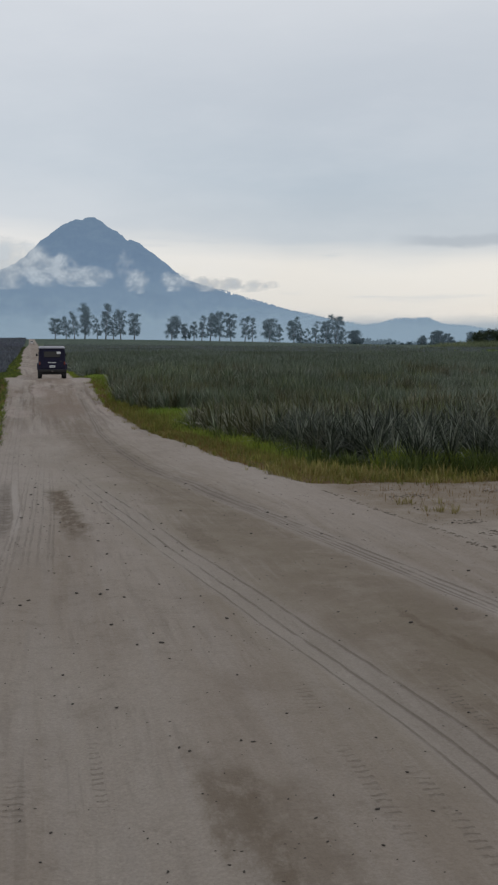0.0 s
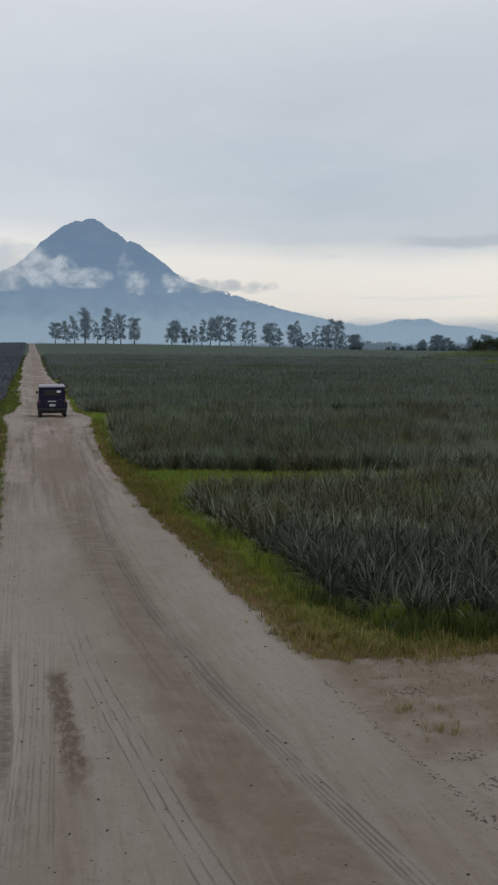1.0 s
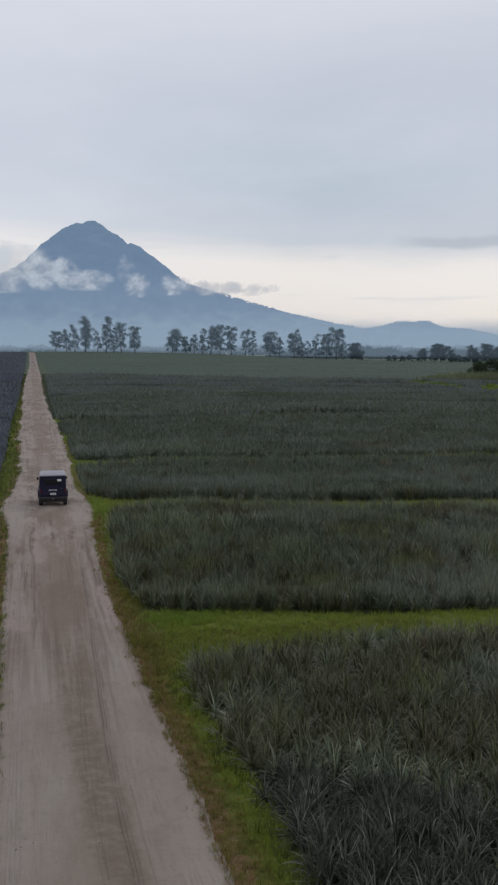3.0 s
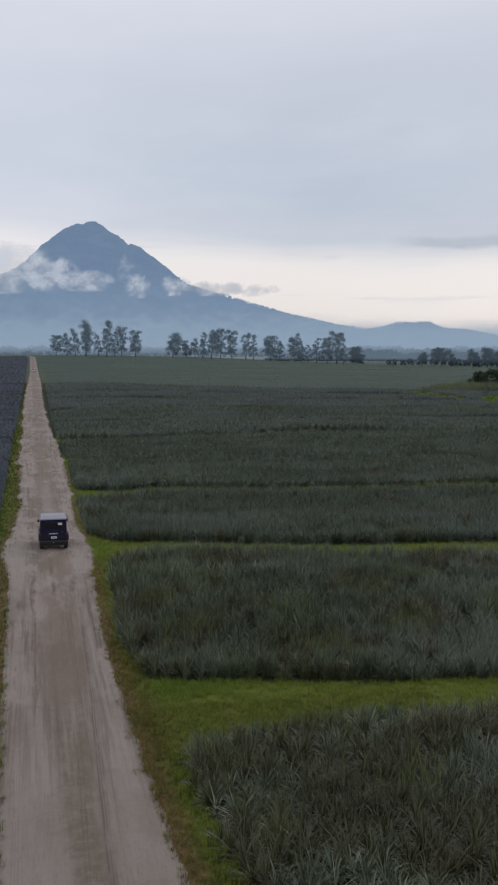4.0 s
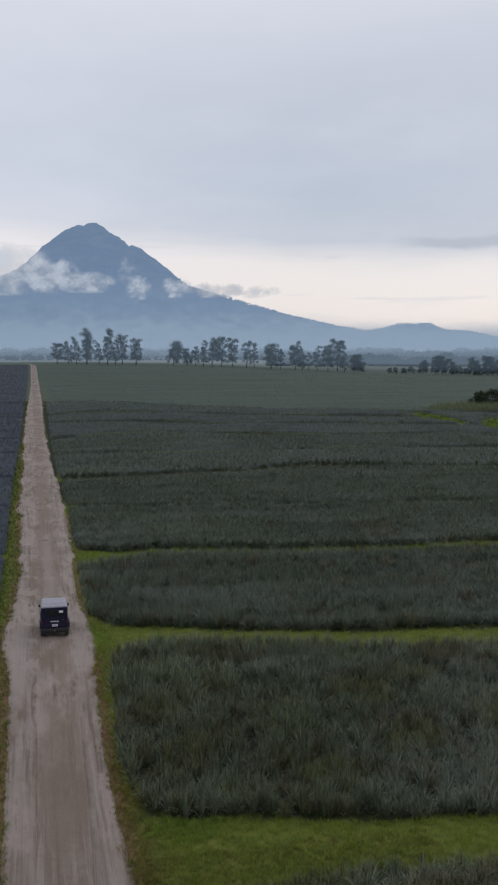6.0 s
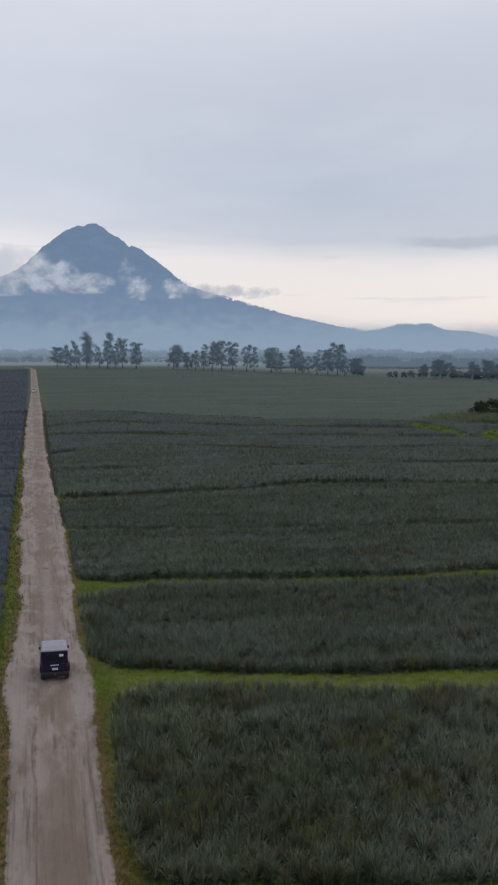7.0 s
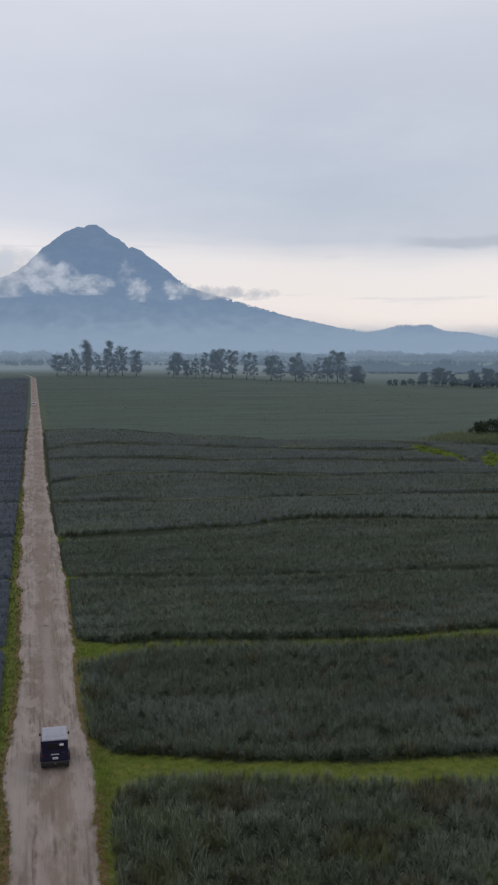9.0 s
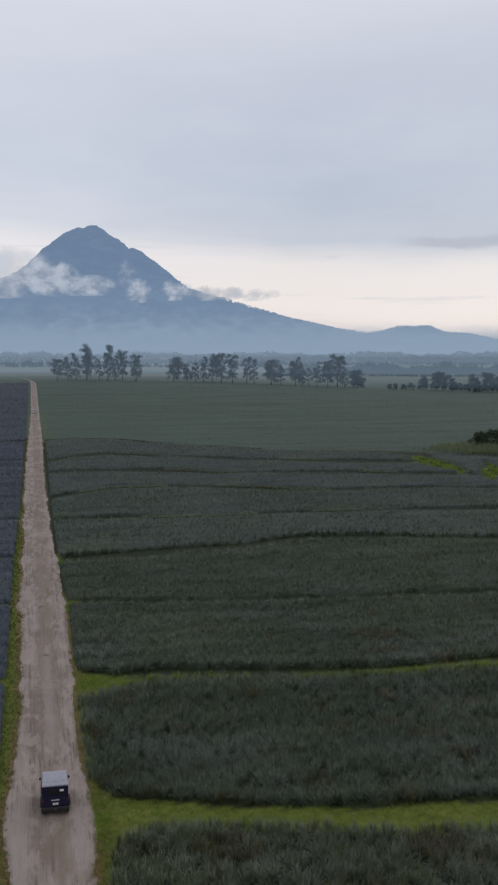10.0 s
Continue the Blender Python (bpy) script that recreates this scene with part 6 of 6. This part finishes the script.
def prism(outline, half, bevel=0.03, taper=None):
    """A body from a side outline (y, z), both ways from the middle; taper(z) narrows it."""
    bm = bmesh.new()
    sides = []
    for s in (-1, 1):
        sides.append([bm.verts.new((s * half * (taper(z) if taper else 1.0), y, z)) for y, z in outline])
    count = len(outline)
    bm.faces.new(sides[0][::-1])
    bm.faces.new(sides[1])
    for i in range(count):
        j = (i + 1) % count
        bm.faces.new((sides[0][i], sides[0][j], sides[1][j], sides[1][i]))
    bmesh.ops.recalc_face_normals(bm, faces=bm.faces[:])
    bmesh.ops.bevel(bm, geom=bm.edges[:], offset=bevel, segments=2, affect="EDGES", profile=0.6)
    return bm


def lathe(profile, sides=24):
    """A ring about the x axis from (x, radius) pairs."""
    bm = bmesh.new()
    rings = []
    for px, r in profile:
        rings.append([bm.verts.new((px, r * math.cos(2 * math.pi * k / sides), r * math.sin(2 * math.pi * k / sides))) for k in range(sides)])
    for a, b in zip(rings, rings[1:]):
        for k in range(sides):
            j = (k + 1) % sides
            bm.faces.new((a[k], a[j], b[j], b[k]))
    for end in (rings[0], rings[-1]):
        bm.faces.new(end)
    bmesh.ops.recalc_face_normals(bm, faces=bm.faces[:])
    return bm


def wheel(parent, x, y, r, wide):
    s = 1 if x > 0 else -1
    w = wide / 2
    tyre = part("tyre", lathe([(-w, r * 0.62), (-w, r * 0.9), (-w * 0.75, r), (w * 0.75, r), (w, r * 0.9), (w, r * 0.62)]), BLACK, None)
    rim = part("rim", lathe([(-w * 0.4, r * 0.3), (-w * 0.5, r * 0.61), (w * 0.9, r * 0.61), (w * 0.75, r * 0.5), (w * 0.55, r * 0.2)], 16), STEEL, None)
    hub = new("wheel")
    hub.parent = parent
    hub.location = (x, y, r)
    hub.rotation_euler = (0, 0, 0 if s > 0 else math.pi)
    tyre.parent = rim.parent = hub


def jeep(x, y):
    """A boxy hard-topped utility vehicle, seen from behind."""
    top = new("utility_jeep")
    slope = math.atan2(float(road_top(x, y + 1.3) - road_top(x, y - 1.3)), 2.6)
    top.location, top.rotation_euler = (x, y, float(road_top(x, y)) - 0.015), (slope, 0, 0)
    tagged(top, "boxy dark navy utility jeep with an off-white roof", "jeep")
    body = part("body", prism([(-1.55, 0.50), (1.10, 0.50), (1.10, 1.02), (1.02, 1.15), (0.72, 1.72), (-1.50, 1.76), (-1.55, 1.10)], 0.87, 0.05,
                              lambda z: 1.0 if z < 1.2 else 0.955), NAVY, top)
    part("hood", prism([(1.06, 0.55), (2.02, 0.55), (2.06, 0.70), (2.0, 0.98), (1.06, 1.08)], 0.72, 0.05), NAVY, top)
    part("chassis", box(-0.55, 0.55, -1.45, 1.95, 0.34, 0.52, 0.02), STEEL, top)
    roof = part("roof", prism([(-1.58, 1.765), (-1.56, 1.86), (-0.9, 1.95), (0.2, 1.97), (0.80, 1.90), (0.84, 1.745)], 0.86, 0.05, lambda z: 1.0 if z < 1.9 else 0.93), ROOF_WHITE, top, "off-white domed roof")
    for rib in (-0.5, 0.0, 0.5):
        part("roof_rib", box(rib - 0.02, rib + 0.02, -1.2, 0.4, 1.945, 1.968, 0.008, 1), ROOF_WHITE, roof)
    part("gutter", box(-0.88, 0.88, -1.60, -1.55, 1.745, 1.785, 0.01, 1), NAVY, roof)
    door = part("tailgate", box(-0.70, 0.70, -1.585, -1.54, 0.62, 1.72, 0.03), NAVY, top)
    part("rear_window", box(-0.52, 0.52, -1.600, -1.575, 1.26, 1.62, 0.02), GLASS, door, "dark tinted rear window")
    part("sticker", box(0.30, 0.56, -1.612, -1.600, 1.47, 1.60, 0.004, 1), WHITE, door, "white window sticker")
    for k in range(7):
        part("marking_bar", box(-0.27 + 0.078 * k, -0.215 + 0.078 * k, -1.592, -1.583, 0.925, 0.985, 0.0), WHITE, door, "pale marking")
    plate = part("number_plate", box(-0.17, 0.19, -1.602, -1.585, 0.655, 0.785, 0.006, 1), WHITE, door, "white number plate")
    for k in range(5):
        part("plate_bar", box(-0.12 + 0.052 * k, -0.085 + 0.052 * k, -1.607, -1.6015, 0.69, 0.75, 0.0), GREY_MARK, plate)
    part("door_latch", box(0.50, 0.62, -1.61, -1.58, 1.02, 1.06, 0.008), STEEL, door)
    part("seam", box(-0.006, 0.006, -1.589, -1.584, 1.06, 1.24, 0.0), BLACK, door)
    bumper = part("bumper", box(-0.93, 0.93, -1.72, -1.58, 0.42, 0.60, 0.03), BLACK, top)
    part("tow_bar", box(-0.06, 0.06, -1.80, -1.70, 0.44, 0.52, 0.01), STEEL, bumper)
    for s in (-1, 1):
        part("tail_lamp", box(s * 0.80 - 0.05, s * 0.80 + 0.05, -1.60, -1.55, 0.82, 1.02, 0.015), RED_LENS, top, "dark red tail lamp")
        part("rear_fender", prism([(-1.52, 0.52), (-1.45, 0.86), (-1.20, 0.95), (-0.70, 0.95), (-0.45, 0.52)], 0.10, 0.03), NAVY, top).location = (s * 0.88, 0, 0)
        part("front_fender", prism([(0.85, 0.55), (1.0, 0.92), (1.3, 0.98), (1.85, 0.95), (2.02, 0.60)], 0.12, 0.03), NAVY, top).location = (s * 0.80, 0, 0)
        part("mud_flap", box(s * 0.78 - 0.13, s * 0.78 + 0.13, -1.46, -1.44, 0.14, 0.52, 0.006, 1), BLACK, top)
        part("side_window", box(s * 0.852 - 0.012, s * 0.852 + 0.012, -1.15, 0.0, 1.24, 1.62, 0.008), GLASS, top)
        part("cab_window", box(s * 0.852 - 0.012, s * 0.852 + 0.012, 0.12, 0.62, 1.24, 1.60, 0.008), GLASS, top)
        mirror = part("side_mirror", box(s * 0.96 - 0.06, s * 0.96 + 0.06, 0.76, 0.84, 1.36, 1.53, 0.03), BLACK, top, "black side mirror")
        part("mirror_arm", box(min(s * 0.84, s * 0.95), max(s * 0.84, s * 0.95), 0.79, 0.82, 1.40, 1.43, 0.006, 1), STEEL, mirror)
        part("headlamp", box(s * 0.52 - 0.10, s * 0.52 + 0.10, 2.02, 2.08, 0.70, 0.88, 0.03), WHITE, top)
        for wy in (-1.0, 1.42):
            wheel(top, s * 0.80, wy, 0.37, 0.24)
    part("rear_valance", box(-0.80, 0.80, -1.60, -1.54, 0.27, 0.50, 0.02), BLACK, top)
    part("windscreen", prism([(1.035, 1.16), (1.05, 1.17), (0.775, 1.66), (0.755, 1.66)], 0.74, 0.004), GLASS, top)
    for ob in top.children:
        if ob.name.split('.')[0] not in ('wheel', 'mud_flap', 'chassis', 'bumper', 'rear_valance'):
            ob.matrix_basis = Matrix.Diagonal((1, 1, 1.10, 1)) @ ob.matrix_basis
    return top


def small_car(x, y):
    """A white car far up the road."""
    top = new("car")
    top.location = (x, y, float(road_top(x, y)) - 0.01)
    tagged(top, "small white car far along the dirt road", "car")
    part("body", prism([(-2.0, 0.35), (2.0, 0.35), (2.05, 0.75), (1.0, 0.95), (-1.95, 0.98), (-2.05, 0.6)], 0.85, 0.08), CAR_WHITE, top)
    cabin = part("cabin", prism([(-1.9, 0.95), (0.95, 0.93), (0.35, 1.45), (-1.6, 1.5)], 0.76, 0.07, lambda z: 1 if z < 1.2 else 0.86), CAR_WHITE, top)
    part("rear_window", prism([(-1.90, 1.04), (-1.86, 1.04), (-1.66, 1.40), (-1.70, 1.40)], 0.6, 0.004), GLASS, cabin)
    part("bumper", box(-0.84, 0.84, -2.12, -1.98, 0.36, 0.56, 0.03), CAR_WHITE, top)
    for s in (-1, 1):
        part("tail_lamp", box(s * 0.70 - 0.12, s * 0.70 + 0.12, -2.06, -1.98, 0.68, 0.84, 0.02), RED_LENS, top, "red tail lamp")
        for wy in (-1.25, 1.3):
            wheel(top, s * 0.76, wy, 0.31, 0.2)
    return top


jeep(-0.22, 68.6)
small_car(-0.65, 440.0)
